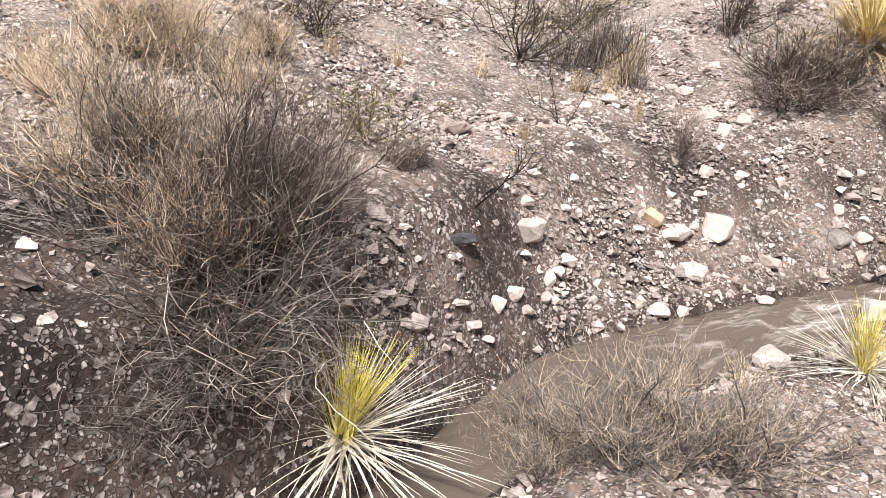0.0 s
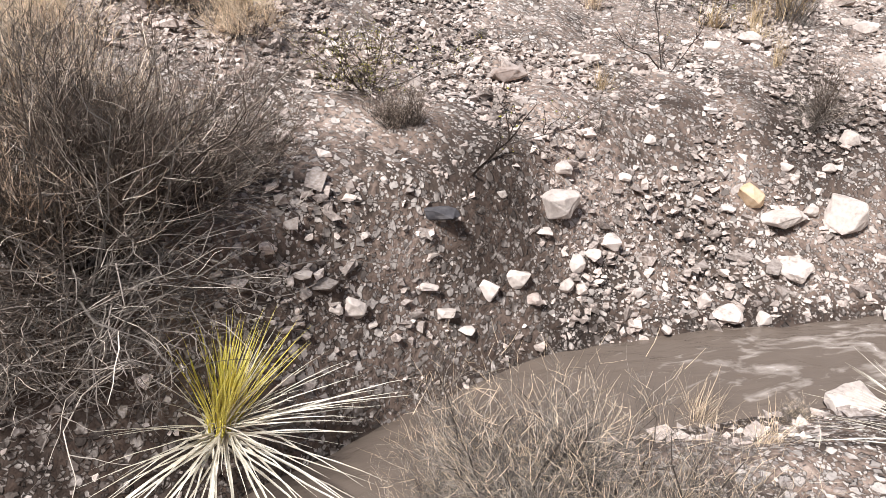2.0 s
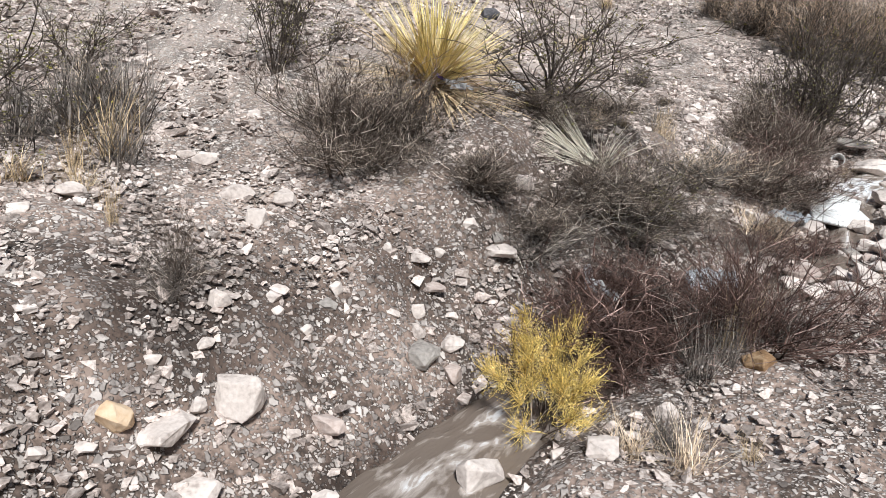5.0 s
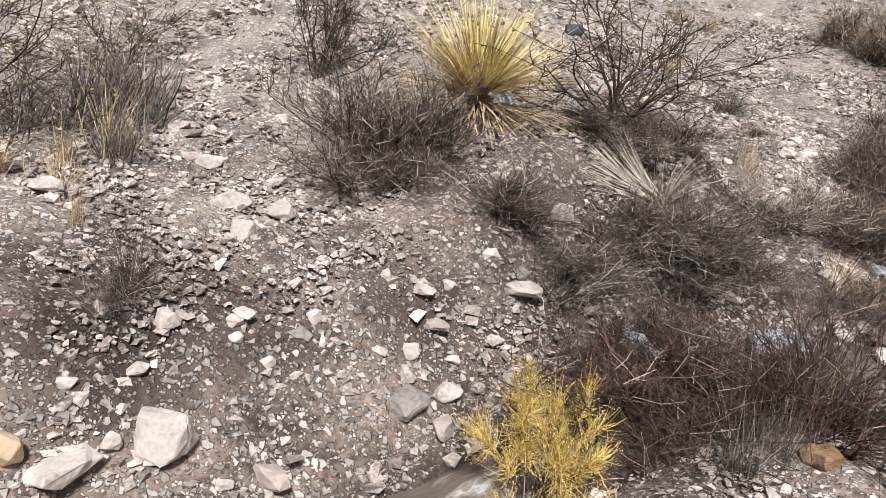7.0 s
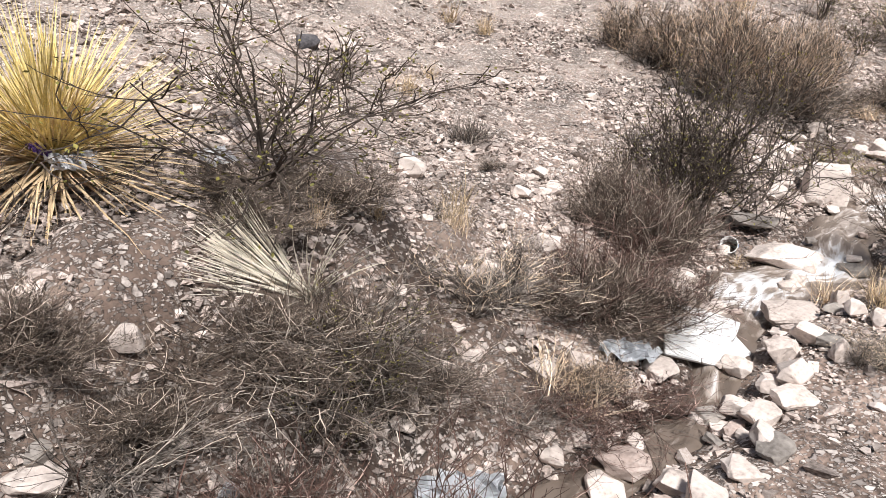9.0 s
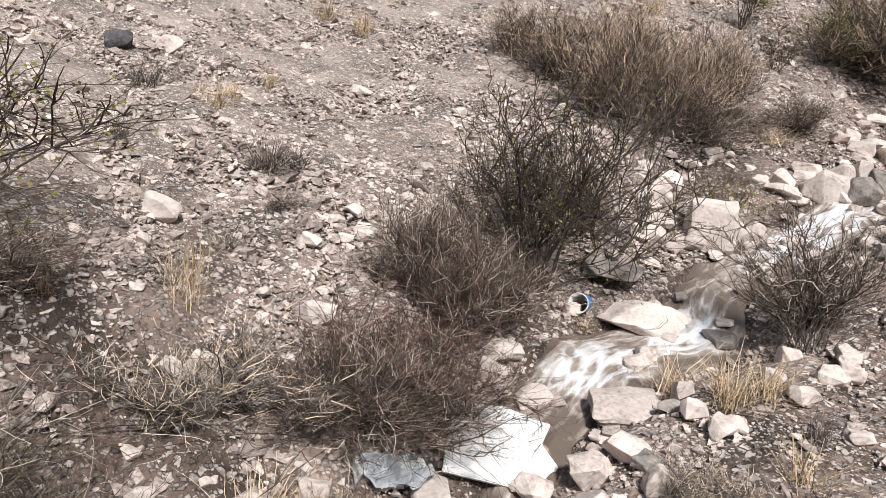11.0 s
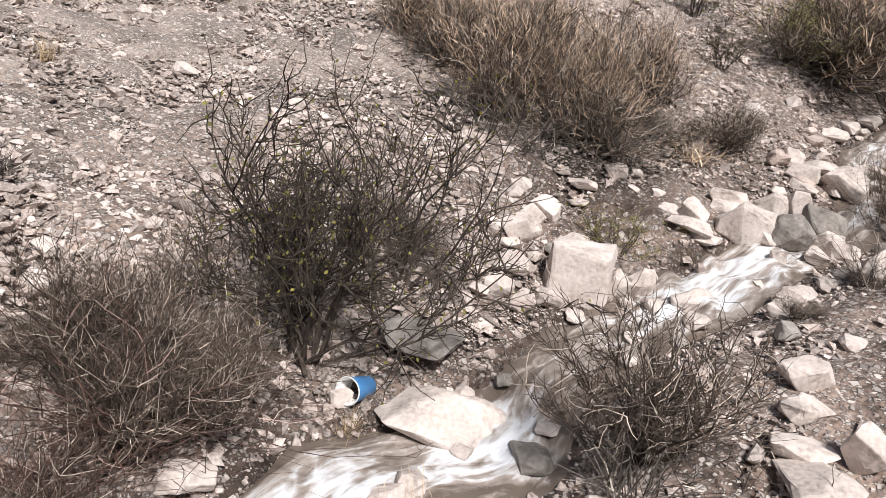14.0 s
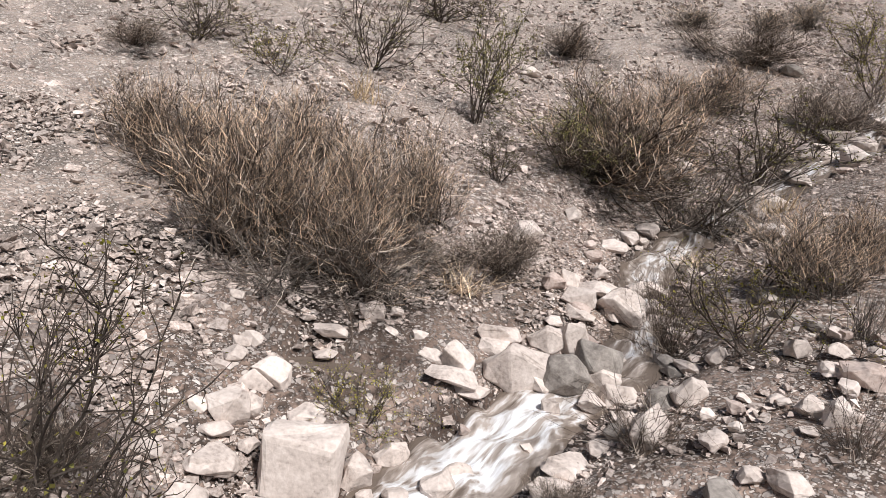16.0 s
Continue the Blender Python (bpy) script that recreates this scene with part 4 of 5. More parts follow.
plant("tangle", 10.09, 5.62, 0.49, 0.45, 26)
plant("brush_tan", 14.04, 7.90, 0.70, 1.27, 161)
plant("brush_brown", 14.97, 7.00, 0.70, 1.27, 289)
plant("brush_vase", 3.56, 3.97, 0.68, 1.15, 15)
plant("tuft_grey", 3.5, 3.62, 0.3, 0.3, 15)
plant("tuft", 3.66, 3.58, 0.3, 0.26, 95)
plant("tuft_grey", 3.85, 3.5, 0.28, 0.34, 195)
plant("brush_pale", -1.23, 2.98, 0.35, 0.5, 120)
plant("brush_pale", -1.07, 3.28, 0.4, 0.5, 260)
plant("brush_pale", -0.84, 3.53, 0.3, 0.4, 400)
plant("brush_pale", -1.27, 2.51, 0.3, 0.4, 60)
plant("brush_pale", -0.78, 2.98, 0.3, 0.36, 420)
plant("sotol_green", -0.14, 1.81, 0.38, 0.9, 40)
plant("sotol_green", 1.75, 2.5, 0.36, 0.7, 200)
plant("brush_low", 0.72, 1.86, 0.46, 0.66, 80)
plant("brush_low", 1.02, 1.9, 0.42, 0.62, 300)
plant("brush_low", 0.48, 1.92, 0.3, 0.4, 10)


# ---- rocks ----
LIMESTONE = surface("pale_limestone", [(0.33, 0.277, 0.245), (0.52, 0.445, 0.4), (0.62, 0.54, 0.49), (0.7, 0.625, 0.575)], 7, 0.9, 0.5, 55, vary=0.1, depth=0.012)
PINK_STONE = surface("pink_stone", [(0.28, 0.21, 0.18), (0.43, 0.345, 0.305), (0.54, 0.455, 0.41)], 7, 0.9, 0.5, 55, vary=0.15, depth=0.012)
GREY_STONE = surface("grey_stone", [(0.16, 0.14, 0.125), (0.28, 0.25, 0.225), (0.38, 0.345, 0.31)], 7, 0.9, 0.5, 55, vary=0.15, depth=0.012)
DARK_STONE = surface("dark_stone", [(0.035, 0.033, 0.036), (0.075, 0.07, 0.075), (0.13, 0.12, 0.12)], 9, 0.85, 0.5, 55, depth=0.012)
ORANGE_STONE = surface("orange_stone", [(0.4, 0.26, 0.15), (0.56, 0.4, 0.26), (0.62, 0.48, 0.34)], 7, 0.9, 0.5, 55, depth=0.012)
RUSTY_STONE = surface("rusty_stone", [(0.15, 0.08, 0.04), (0.26, 0.16, 0.085), (0.4, 0.29, 0.18)], 9, 0.9, 0.5, 55, depth=0.012)
STONES = {"l": (LIMESTONE, "pale cream"), "p": (PINK_STONE, "pinkish"), "g": (GREY_STONE, "grey"), "d": (DARK_STONE, "dark slaty"), "o": (ORANGE_STONE, "tan orange"), "r": (RUSTY_STONE, "rusty brown")}
ROCK_SHAPES = {}


def rock_shape(seed, material, block=False):
    """A broken, angular stone, one unit across: a hull of scattered points with worn edges and rough faces."""
    if (seed, material.name, block) in ROCK_SHAPES:
        return ROCK_SHAPES[seed, material.name, block]
    r = random.Random(seed)
    bm = bmesh.new()
    for corner in itertools.product((-1, 1), repeat=3) if block else ():
        bm.verts.new([c * r.uniform(0.3, 0.5) for c in corner])
    for _ in range(3 if block else 18):
        v = Vector([r.gauss(0, 1) for _ in range(3)])
        big = max(abs(c) for c in v)
        v = v.normalized() * 0.55 + v / big * 0.45 * r.uniform(0.82, 1.0)
        bm.verts.new(v * 0.52)
    bmesh.ops.convex_hull(bm, input=bm.verts)
    loose = [v for v in bm.verts if not v.link_faces]
    bmesh.ops.delete(bm, geom=loose, context="VERTS")
    bmesh.ops.dissolve_limit(bm, angle_limit=radians(12), verts=bm.verts, edges=bm.edges)
    bmesh.ops.bevel(bm, geom=list(bm.edges), offset=0.07 if block else 0.035, segments=2, affect="EDGES", profile=0.6)
    bmesh.ops.triangulate(bm, faces=bm.faces)
    bmesh.ops.subdivide_edges(bm, edges=[e for e in bm.edges if e.calc_length() > 0.22], cuts=1)
    for v in bm.verts:
        v.co += v.co.normalized() * (noise.noise(v.co * 3.1 + Vector((seed, 0, 0))) * 0.07 + noise.noise(v.co * 9 + Vector((0, seed, 0))) * 0.022)
    me = bpy.data.meshes.new("rock")
    bm.to_mesh(me)
    bm.free()
    me.materials.append(material)
    ROCK_SHAPES[seed, material.name, block] = me
    return me


def rock(kind, x, y, wide, deep, high, turn, level=False):
    """One rock, sunk a little into the ground."""
    material, look_of = STONES[kind]
    seed = int(abs(x * 131 + y * 57)) % 16
    size = "large" if wide > 0.2 else "middling" if wide > 0.09 else "small"
    d, w, half, s = across(x, y)
    where = "in the creek" if abs(d) < half else "on the far bank" if d > 0 else "on the near bank"
    ob = new("boulder" if wide > 0.2 else "rock", rock_shape(seed, material, level))
    tilt = ((seed * 37 % 17) - 8) * (0.0 if level else 0.4 if wide > 0.3 else 1.0)
    ob.matrix_basis = pose(x, y, (float(w) + high * (-0.12 if wide > 0.5 else 0.16) if abs(d) < half else rise(x, y) + high * 0.27), tilt, tilt * 0.7, turn) @ Matrix.Diagonal((wide, deep, high, 1))
    return tagged(ob, f"{size} {look_of} angular rock lying {where}", "rock", "rocks along the creek")


rock("l", 0.05, 2.26, 0.067, 0.053, 0.084, 10)
rock("l", 0.42, 2.79, 0.101, 0.070, 0.080, 34)
rock("l", 0.35, 2.68, 0.078, 0.051, 0.088, 16)
rock("l", 0.57, 2.93, 0.063, 0.058, 0.063, -4)
rock("l", 0.25, 2.52, 0.075, 0.061, 0.047, 22)
rock("l", 0.19, 2.50, 0.073, 0.048, 0.031, 10)
rock("l", 0.31, 2.55, 0.067, 0.057, 0.029, 14)
rock("l", -0.07, 2.17, 0.063, 0.054, 0.024, 0)
rock("o", 1.18, 3.63, 0.117, 0.085, 0.127, -2)
rock("l", 1.32, 3.65, 0.205, 0.164, 0.070, 37)
rock("l", 1.57, 3.77, 0.19, 0.17, 0.15, 30)
rock("p", 0.12, 3.60, 0.172, 0.131, 0.073, 28)
rock("l", 0.39, 4.09, 0.096, 0.065, 0.047, 6)
rock("l", 0.74, 3.63, 0.061, 0.052, 0.044, 27)
rock("l", 0.47, 3.19, 0.076, 0.059, 0.055, -4)
rock("l", 1.77, 4.82, 0.168, 0.123, 0.083, 2)
rock("l", 1.81, 4.62, 0.117, 0.086, 0.088, 31)
rock("l", 1.56, 2.85, 0.192, 0.137, 0.074, 35)
rock("l", 1.16, 3.22, 0.124, 0.114, 0.048, -5)
rock("l", 1.07, 3.21, 0.057, 0.043, 0.073, 16)
rock("l", 1.30, 3.27, 0.068, 0.045, 0.057, 12)
rock("l", 0.02, 2.59, 0.027, 0.025, 0.035, -2)
rock("l", 0.03, 2.52, 0.026, 0.021, 0.033, -2)
rock("l", 0.46, 2.97, 0.074, 0.060, 0.032, 36)
rock("d", 0.17, 2.63, 0.147, 0.105, 0.053, -8)
rock("l", 0.59, 3.01, 0.064, 0.043, 0.083, 18)
rock("l", 0.01, 2.21, 0.049, 0.032, 0.033, -4)
rock("l", 0.98, 3.53, 0.060, 0.048, 0.048, 37)
rock("l", 1.31, 3.84, 0.063, 0.049, 0.045, 11)
rock("l", 1.56, 4.08, 0.091, 0.076, 0.065, -3)
rock("l", 0.92, 4.60, 0.091, 0.076, 0.062, 0)
rock("l", 0.03, 2.38, 0.033, 0.028, 0.027, 39)
rock("l", 0.31, 2.88, 0.051, 0.034, 0.039, 19)
rock("l", -0.07, 2.58, 0.039, 0.033, 0.029, -1)
rock("l", 0.09, 2.29, 0.034, 0.025, 0.024, 41)
rock("l", 0.95, 3.03, 0.044, 0.042, 0.044, -2)
rock("l", 0.82, 3.11, 0.058, 0.050, 0.044, 39)
rock("l", 1.43, 3.73, 0.064, 0.046, 0.059, 22)
rock("l", 1.48, 3.92, 0.087, 0.058, 0.043, 9)
rock("l", 1.77, 4.14, 0.068, 0.059, 0.047, 21)
rock("l", 1.74, 3.71, 0.059, 0.052, 0.045, -4)
rock("l", 2.35, 3.44, 0.183, 0.138, 0.151, -1)
rock("l", 1.96, 4.75, 0.116, 0.111, 0.087, -15)
rock("l", 1.60, 5.24, 0.109, 0.073, 0.053, -4)
rock("l", 1.68, 5.17, 0.125, 0.093, 0.078, -22)
rock("l", 2.42, 4.20, 0.069, 0.049, 0.089, -22)
rock("l", 2.39, 4.13, 0.082, 0.061, 0.067, -40)
rock("l", 2.97, 4.46, 0.183, 0.154, 0.065, -39)
rock("l", 2.51, 4.42, 0.115, 0.102, 0.044, -43)
rock("l", 2.63, 4.45, 0.059, 0.051, 0.059, -4)
rock("l", 2.05, 4.22, 0.057, 0.046, 0.066, -9)
rock("l", 1.80, 4.17, 0.087, 0.077, 0.042, -23)
rock("l", 1.88, 4.05, 0.054, 0.039, 0.045, 3)
rock("l", 2.35, 4.42, 0.043, 0.032, 0.055, -25)
rock("l", 1.09, 4.78, 0.133, 0.093, 0.057, -2)
rock("l", 3.07, 3.32, 0.104, 0.075, 0.081, -42)
rock("l", 2.73, 3.25, 0.130, 0.123, 0.087, -36)
rock("r", 3.63, 3.39, 0.148, 0.139, 0.099, 4)
rock("l", 2.74, 2.74, 0.062, 0.052, 0.062, -44)
rock("l", 2.89, 3.28, 0.067, 0.045, 0.034, -34)
rock("l", 0.68, 3.41, 0.066, 0.051, 0.043, -14)
rock("l", 1.10, 3.57, 0.065, 0.049, 0.030, -37)
rock("l", 1.77, 4.09, 0.064, 0.052, 0.049, -37)
rock("l", 1.79, 3.50, 0.108, 0.088, 0.048, -9)
rock("l", 2.17, 3.25, 0.062, 0.042, 0.028, -22)
rock("l", 2.29, 4.17, 0.070, 0.060, 0.053, -6)
rock("l", 2.60, 4.22, 0.068, 0.052, 0.046, 0)
rock("l", 2.66, 3.40, 0.069, 0.048, 0.046, -8)
rock("l", 3.13, 3.20, 0.075, 0.067, 0.049, 0)
rock("l", 2.49, 2.88, 0.051, 0.041, 0.040, -39)
rock("l", 4.59, 4.99, 0.084, 0.056, 0.109, -32)
rock("l", 5.95, 5.06, 0.186, 0.131, 0.118, -27)
rock("l", 5.48, 5.86, 0.085, 0.057, 0.061, -19)
rock("l", 5.47, 5.72, 0.099, 0.071, 0.050, -57)
rock("l", 4.68, 5.90, 0.105, 0.075, 0.076, -35)
rock("l", 4.14, 6.14, 0.129, 0.106, 0.080, -39)
rock("l", 5.91, 4.26, 0.178, 0.125, 0.114, -34)
rock("l", 6.19, 4.55, 0.316, 0.295, 0.095, -31)
rock("l", 5.66, 4.14, 0.166, 0.155, 0.142, -57)
rock("l", 5.88, 4.08, 0.108, 0.102, 0.120, -14)
rock("l", 6.29, 4.16, 0.104, 0.085, 0.078, -32)
rock("l", 5.56, 4.04, 0.204, 0.166, 0.067, -13)
rock("l", 5.95, 3.77, 0.078, 0.052, 0.038, -26)
rock("l", 5.91, 3.60, 0.104, 0.085, 0.053, -43)
rock("l", 4.96, 4.61, 0.119, 0.104, 0.119, -22)
rock("l", 4.46, 4.67, 0.087, 0.059, 0.065, -23)
rock("l", 4.64, 4.69, 0.080, 0.063, 0.039, -34)
rock("l", 4.14, 5.12, 0.045, 0.038, 0.045, -55)
rock("l", 5.71, 3.81, 0.065, 0.054, 0.043, -39)
rock("l", 6.58, 3.90, 0.102, 0.093, 0.052, -47)
rock("l", 6.98, 4.45, 0.112, 0.101, 0.106, -22)
rock("l", 5.42, 4.06, 0.179, 0.150, 0.112, -14)
rock("l", 4.32, 4.64, 0.055, 0.036, 0.042, -28)
rock("l", 4.32, 4.53, 0.123, 0.102, 0.052, -24)
rock("l", 4.45, 4.77, 0.067, 0.052, 0.049, -55)
rock("l", 4.69, 4.98, 0.149, 0.106, 0.188, -23)
rock("l", 5.18, 5.26, 0.170, 0.120, 0.109, -50)
rock("l", 4.71, 5.86, 0.158, 0.119, 0.163, -30)
rock("l", 5.62, 5.98, 0.102, 0.083, 0.079, -52)
rock("l", 5.60, 5.80, 0.115, 0.101, 0.097, -37)
rock("l", 5.29, 5.66, 0.097, 0.085, 0.077, -53)
rock("l", 6.29, 6.51, 0.097, 0.091, 0.078, -24)
rock("l", 6.00, 6.17, 0.088, 0.082, 0.063, -4)
rock("l", 7.64, 5.97, 0.183, 0.125, 0.163, -36)
rock("l", 7.94, 5.91, 0.208, 0.150, 0.071, -15)
rock("l", 7.37, 5.66, 0.149, 0.106, 0.112, -43)
rock("l", 5.81, 4.91, 0.149, 0.102, 0.194, -48)
rock("l", 6.90, 4.22, 0.141, 0.133, 0.094, -35)
rock("l", 6.35, 4.44, 0.092, 0.080, 0.115, -30)
rock("l", 6.25, 4.30, 0.107, 0.081, 0.107, -22)
rock("l", 6.98, 4.18, 0.118, 0.085, 0.094, -41)
rock("l", 5.11, 8.09, 0.182, 0.146, 0.136, -44)
rock("d", 4.80, 8.03, 0.195, 0.153, 0.152, -6)
rock("l", 5.36, 5.35, 0.067, 0.044, 0.046, -49)
rock("l", 5.00, 5.38, 0.058, 0.052, 0.044, -51)
rock("l", 5.03, 6.87, 0.071, 0.051, 0.056, -11)
rock("l", 5.18, 6.82, 0.072, 0.060, 0.057, -43)
rock("l", 6.40, 7.82, 0.198, 0.132, 0.060, -40)
rock("l", 6.88, 7.17, 0.111, 0.083, 0.074, -14)
rock("l", 4.54, 5.30, 0.063, 0.060, 0.051, -14)
rock("l", 4.60, 5.60, 0.062, 0.057, 0.071, -7)
rock("l", 6.67, 4.17, 0.133, 0.121, 0.088, -8)
rock("l", 6.72, 4.33, 0.095, 0.089, 0.071, -49)
rock("l", 9.10, 5.97, 0.243, 0.181, 0.135, -55)
rock("l", 9.33, 5.83, 0.209, 0.173, 0.170, -43)
rock("l", 9.44, 5.75, 0.183, 0.138, 0.238, -26)
rock("l", 9.01, 5.73, 0.318, 0.244, 0.296, -57)
rock("g", 9.15, 5.55, 0.245, 0.180, 0.294, -45)
rock("g", 9.43, 5.56, 0.276, 0.230, 0.280, -39)
rock("l", 9.96, 5.84, 0.316, 0.247, 0.292, -58)
rock("l", 10.00, 5.77, 0.117, 0.090, 0.152, -51)
rock("l", 8.75, 5.88, 0.180, 0.126, 0.234, -40)
rock("l", 8.64, 5.79, 0.266, 0.188, 0.095, -32)
rock("l", 9.02, 5.91, 0.164, 0.139, 0.115, -61)
rock("l", 7.89, 6.10, 0.182, 0.153, 0.163, -51)
rock("l", 7.72, 5.98, 0.142, 0.112, 0.112, -37)
rock("l", 7.56, 6.03, 0.105, 0.093, 0.087, -23)
rock("l", 7.97, 5.85, 0.088, 0.063, 0.082, -41)
rock("l", 7.57, 5.92, 0.149, 0.112, 0.064, -67)
rock("l", 7.50, 5.78, 0.206, 0.163, 0.098, -24)
rock("l", 7.99, 5.56, 0.138, 0.103, 0.179, -26)
rock("l", 8.65, 5.09, 0.227, 0.183, 0.108, -63)
rock("l", 8.50, 5.04, 0.189, 0.164, 0.090, -53)
rock("l", 8.86, 4.92, 0.169, 0.137, 0.220, -64)
rock("l", 9.29, 5.33, 0.206, 0.134, 0.154, -22)
rock("l", 7.93, 6.38, 0.114, 0.075, 0.091, -60)
rock("l", 8.33, 6.35, 0.192, 0.134, 0.060, -63)
rock("l", 7.79, 6.26, 0.123, 0.110, 0.086, -18)
rock("l", 9.27, 4.51, 0.111, 0.093, 0.087, -48)
rock("l", 9.69, 4.59, 0.139, 0.127, 0.074, -42)
rock("l", 9.85, 4.81, 0.134, 0.093, 0.113, -33)
rock("l", 9.23, 4.39, 0.119, 0.090, 0.155, -54)
rock("l", 8.77, 4.46, 0.097, 0.072, 0.081, -48)
rock("l", 8.82, 4.35, 0.083, 0.058, 0.079, -37)
rock("l", 8.91, 4.68, 0.080, 0.073, 0.060, -39)
rock("l", 9.01, 4.65, 0.068, 0.044, 0.061, -33)
rock("l", 9.80, 6.11, 0.137, 0.090, 0.178, -44)
rock("l", 10.26, 6.23, 0.116, 0.106, 0.104, -34)
rock("l", 10.00, 6.02, 0.304, 0.281, 0.145, -30)
rock("l", 9.67, 5.92, 0.203, 0.149, 0.061, -60)
rock("l", 9.83, 6.53, 0.205, 0.161, 0.204, -34)
rock("l", 8.57, 6.36, 0.146, 0.105, 0.115, -51)
rock("l", 7.21, 5.79, 0.067, 0.058, 0.032, -50)
rock("l", 9.22, 4.96, 0.154, 0.128, 0.173, -40)
rock("l", 14.42, 6.80, 0.460, 0.427, 0.219, -66)
rock("l", 15.52, 6.61, 0.328, 0.231, 0.229, -29)
rock("l", 15.05, 6.70, 0.319, 0.271, 0.223, -63)
rock("l", 7.32, 5.90, 0.126, 0.087, 0.060, -57)
rock("l", 12.54, 9.28, 0.284, 0.231, 0.154, -23)
rock("l", 7.48, 6.13, 0.072, 0.052, 0.037, -58)
rock("l", 8.70, 6.32, 0.074, 0.063, 0.066, -47)
rock("l", 8.73, 6.15, 0.094, 0.085, 0.065, -18)
rock("l", 7.98, 6.65, 0.090, 0.084, 0.077, -32)
rock("l", 7.89, 6.58, 0.067, 0.054, 0.060, -65)
rock("l", 8.60, 6.22, 0.079, 0.070, 0.056, -48)
rock("l", 9.09, 4.81, 0.075, 0.059, 0.058, -36)
rock("l", 9.30, 4.63, 0.086, 0.081, 0.044, -40)
rock("l", 9.11, 4.43, 0.089, 0.082, 0.050, -19)
rock("l", 8.69, 6.00, 0.140, 0.094, 0.102, -50)
rock("l", 8.26, 6.09, 0.131, 0.120, 0.075, -29)
rock("l", 8.74, 5.75, 0.202, 0.190, 0.096, -58)
rock("l", 8.20, 5.62, 0.147, 0.119, 0.131, -21)
rock("l", 9.76, 5.13, 0.107, 0.087, 0.120, -34)
rock("g", 6.91, 5.46, 0.371, 0.350, 0.114, -48)
rock("l", 7.76, 4.41, 0.190, 0.127, 0.090, -14)
rock("l", 7.59, 4.29, 0.220, 0.181, 0.067, -46)
rock("l", 7.48, 4.16, 0.266, 0.239, 0.094, -42)
rock("l", 7.67, 4.15, 0.148, 0.102, 0.193, -42)
rock("l", 7.90, 4.53, 0.202, 0.134, 0.142, -36)
rock("l", 7.82, 6.08, 0.148, 0.131, 0.125, -34)
rock("l", 7.57, 5.54, 0.129, 0.085, 0.108, -48)
rock("l", 7.44, 5.55, 0.114, 0.079, 0.128, -28)
rock("l", 7.87, 6.34, 0.102, 0.072, 0.079, -23)
rock("l", 8.27, 6.29, 0.139, 0.112, 0.054, -27)
rock("l", 7.26, 5.65, 0.107, 0.097, 0.054, -17)
rock("l", 7.73, 6.22, 0.098, 0.090, 0.050, -49)
rock("l", 6.85, 5.12, 0.515, 0.396, 0.239, -39)
rock("l", 7.77, 5.60, 0.33, 0.24, 0.34, -38, True)


# ---- litter ----
BLUE = surface("blue_plastic", [(0.07, 0.24, 0.55), (0.09, 0.3, 0.62)], 20, 0.35, 0.05, 90)
WHITE_FOAM = surface("white_foam", [(0.66, 0.65, 0.63), (0.8, 0.8, 0.79)], 9, 0.7, 0.3, 120)
WHITE_FILM = surface("white_film", [(0.6, 0.6, 0.62), (0.78, 0.78, 0.8)], 20, 0.4, 0.3, 60)
PURPLE_FILM = surface("purple_film", [(0.06, 0.03, 0.13), (0.14, 0.07, 0.26)], 20, 0.4, 0.3, 60)
BLUISH_FILM = surface("bluish_film", [(0.5, 0.52, 0.55), (0.7, 0.72, 0.75)], 20, 0.3, 0.3, 60)


def lathe(profile, steps=32):
    bm = bmesh.new()
    rings = [[bm.verts.new((r * math.cos(2 * math.pi * k / steps), r * math.sin(2 * math.pi * k / steps), z)) for k in range(steps)] for r, z in profile]
    for a, b in zip(rings, rings[1:]):
        for k in range(steps):
            bm.faces.new((a[k], a[(k + 1) % steps], b[(k + 1) % steps], b[k]))
    bm.faces.new(rings[-1])
    bm.normal_update()
    for f in bm.faces:
        f.smooth = True
    return bm


def blue_cup(x, y, z, toward):
    """A plastic cup on its side, its mouth towards a point."""
    way = (Vector(toward) - Vector((x, y, z))).normalized()
    turn = way.to_track_quat("Z", "Y").to_matrix().to_4x4()
    cup = thing("plastic_cup", Matrix.Translation((x, y, z)) @ turn, "bright blue plastic cup lying open beside the creek", "cup")
    part("body", lathe([(0.049, 0.033), (0.038, -0.098), (0.036, -0.1)]), BLUE, cup)
    part("lining", lathe([(0.05, 0.034), (0.0465, 0.033), (0.035, -0.09)]), WHITE_FOAM, cup, "white inside of the cup")
    rim = bmesh.new()
    ring = [[rim.verts.new(((0.0495 + 0.0028 * math.cos(c)) * math.cos(a), (0.0495 + 0.0028 * math.cos(c)) * math.sin(a), 0.033 + 0.0028 * math.sin(c))) for c in (0, 1.57, 3.14, 4.71)] for a in [2 * math.pi * k / 32 for k in range(32)]]
    for k in range(32):
        for j in range(4):
            rim.faces.new((ring[k][j], ring[(k + 1) % 32][j], ring[(k + 1) % 32][(j + 1) % 4], ring[k][(j + 1) % 4]))
    part("rim", rim, WHITE_FOAM, cup, "rolled white rim")
    for k, (a, s) in enumerate(((0.4, 0.03), (2.2, 0.022), (4.0, 0.026))):
        mud = bmesh.new()
        bmesh.ops.create_icosphere(mud, subdivisions=1, radius=1.0)
        for v in mud.verts:
            v.co = Vector((v.co.x * s * 0.8 + 0.016 * math.cos(a), v.co.y * 0.009 + 0.016 * math.sin(a), v.co.z * 0.02 - 0.03))
        part("debris", mud, DARK_BARK, cup, "dark wet debris inside")


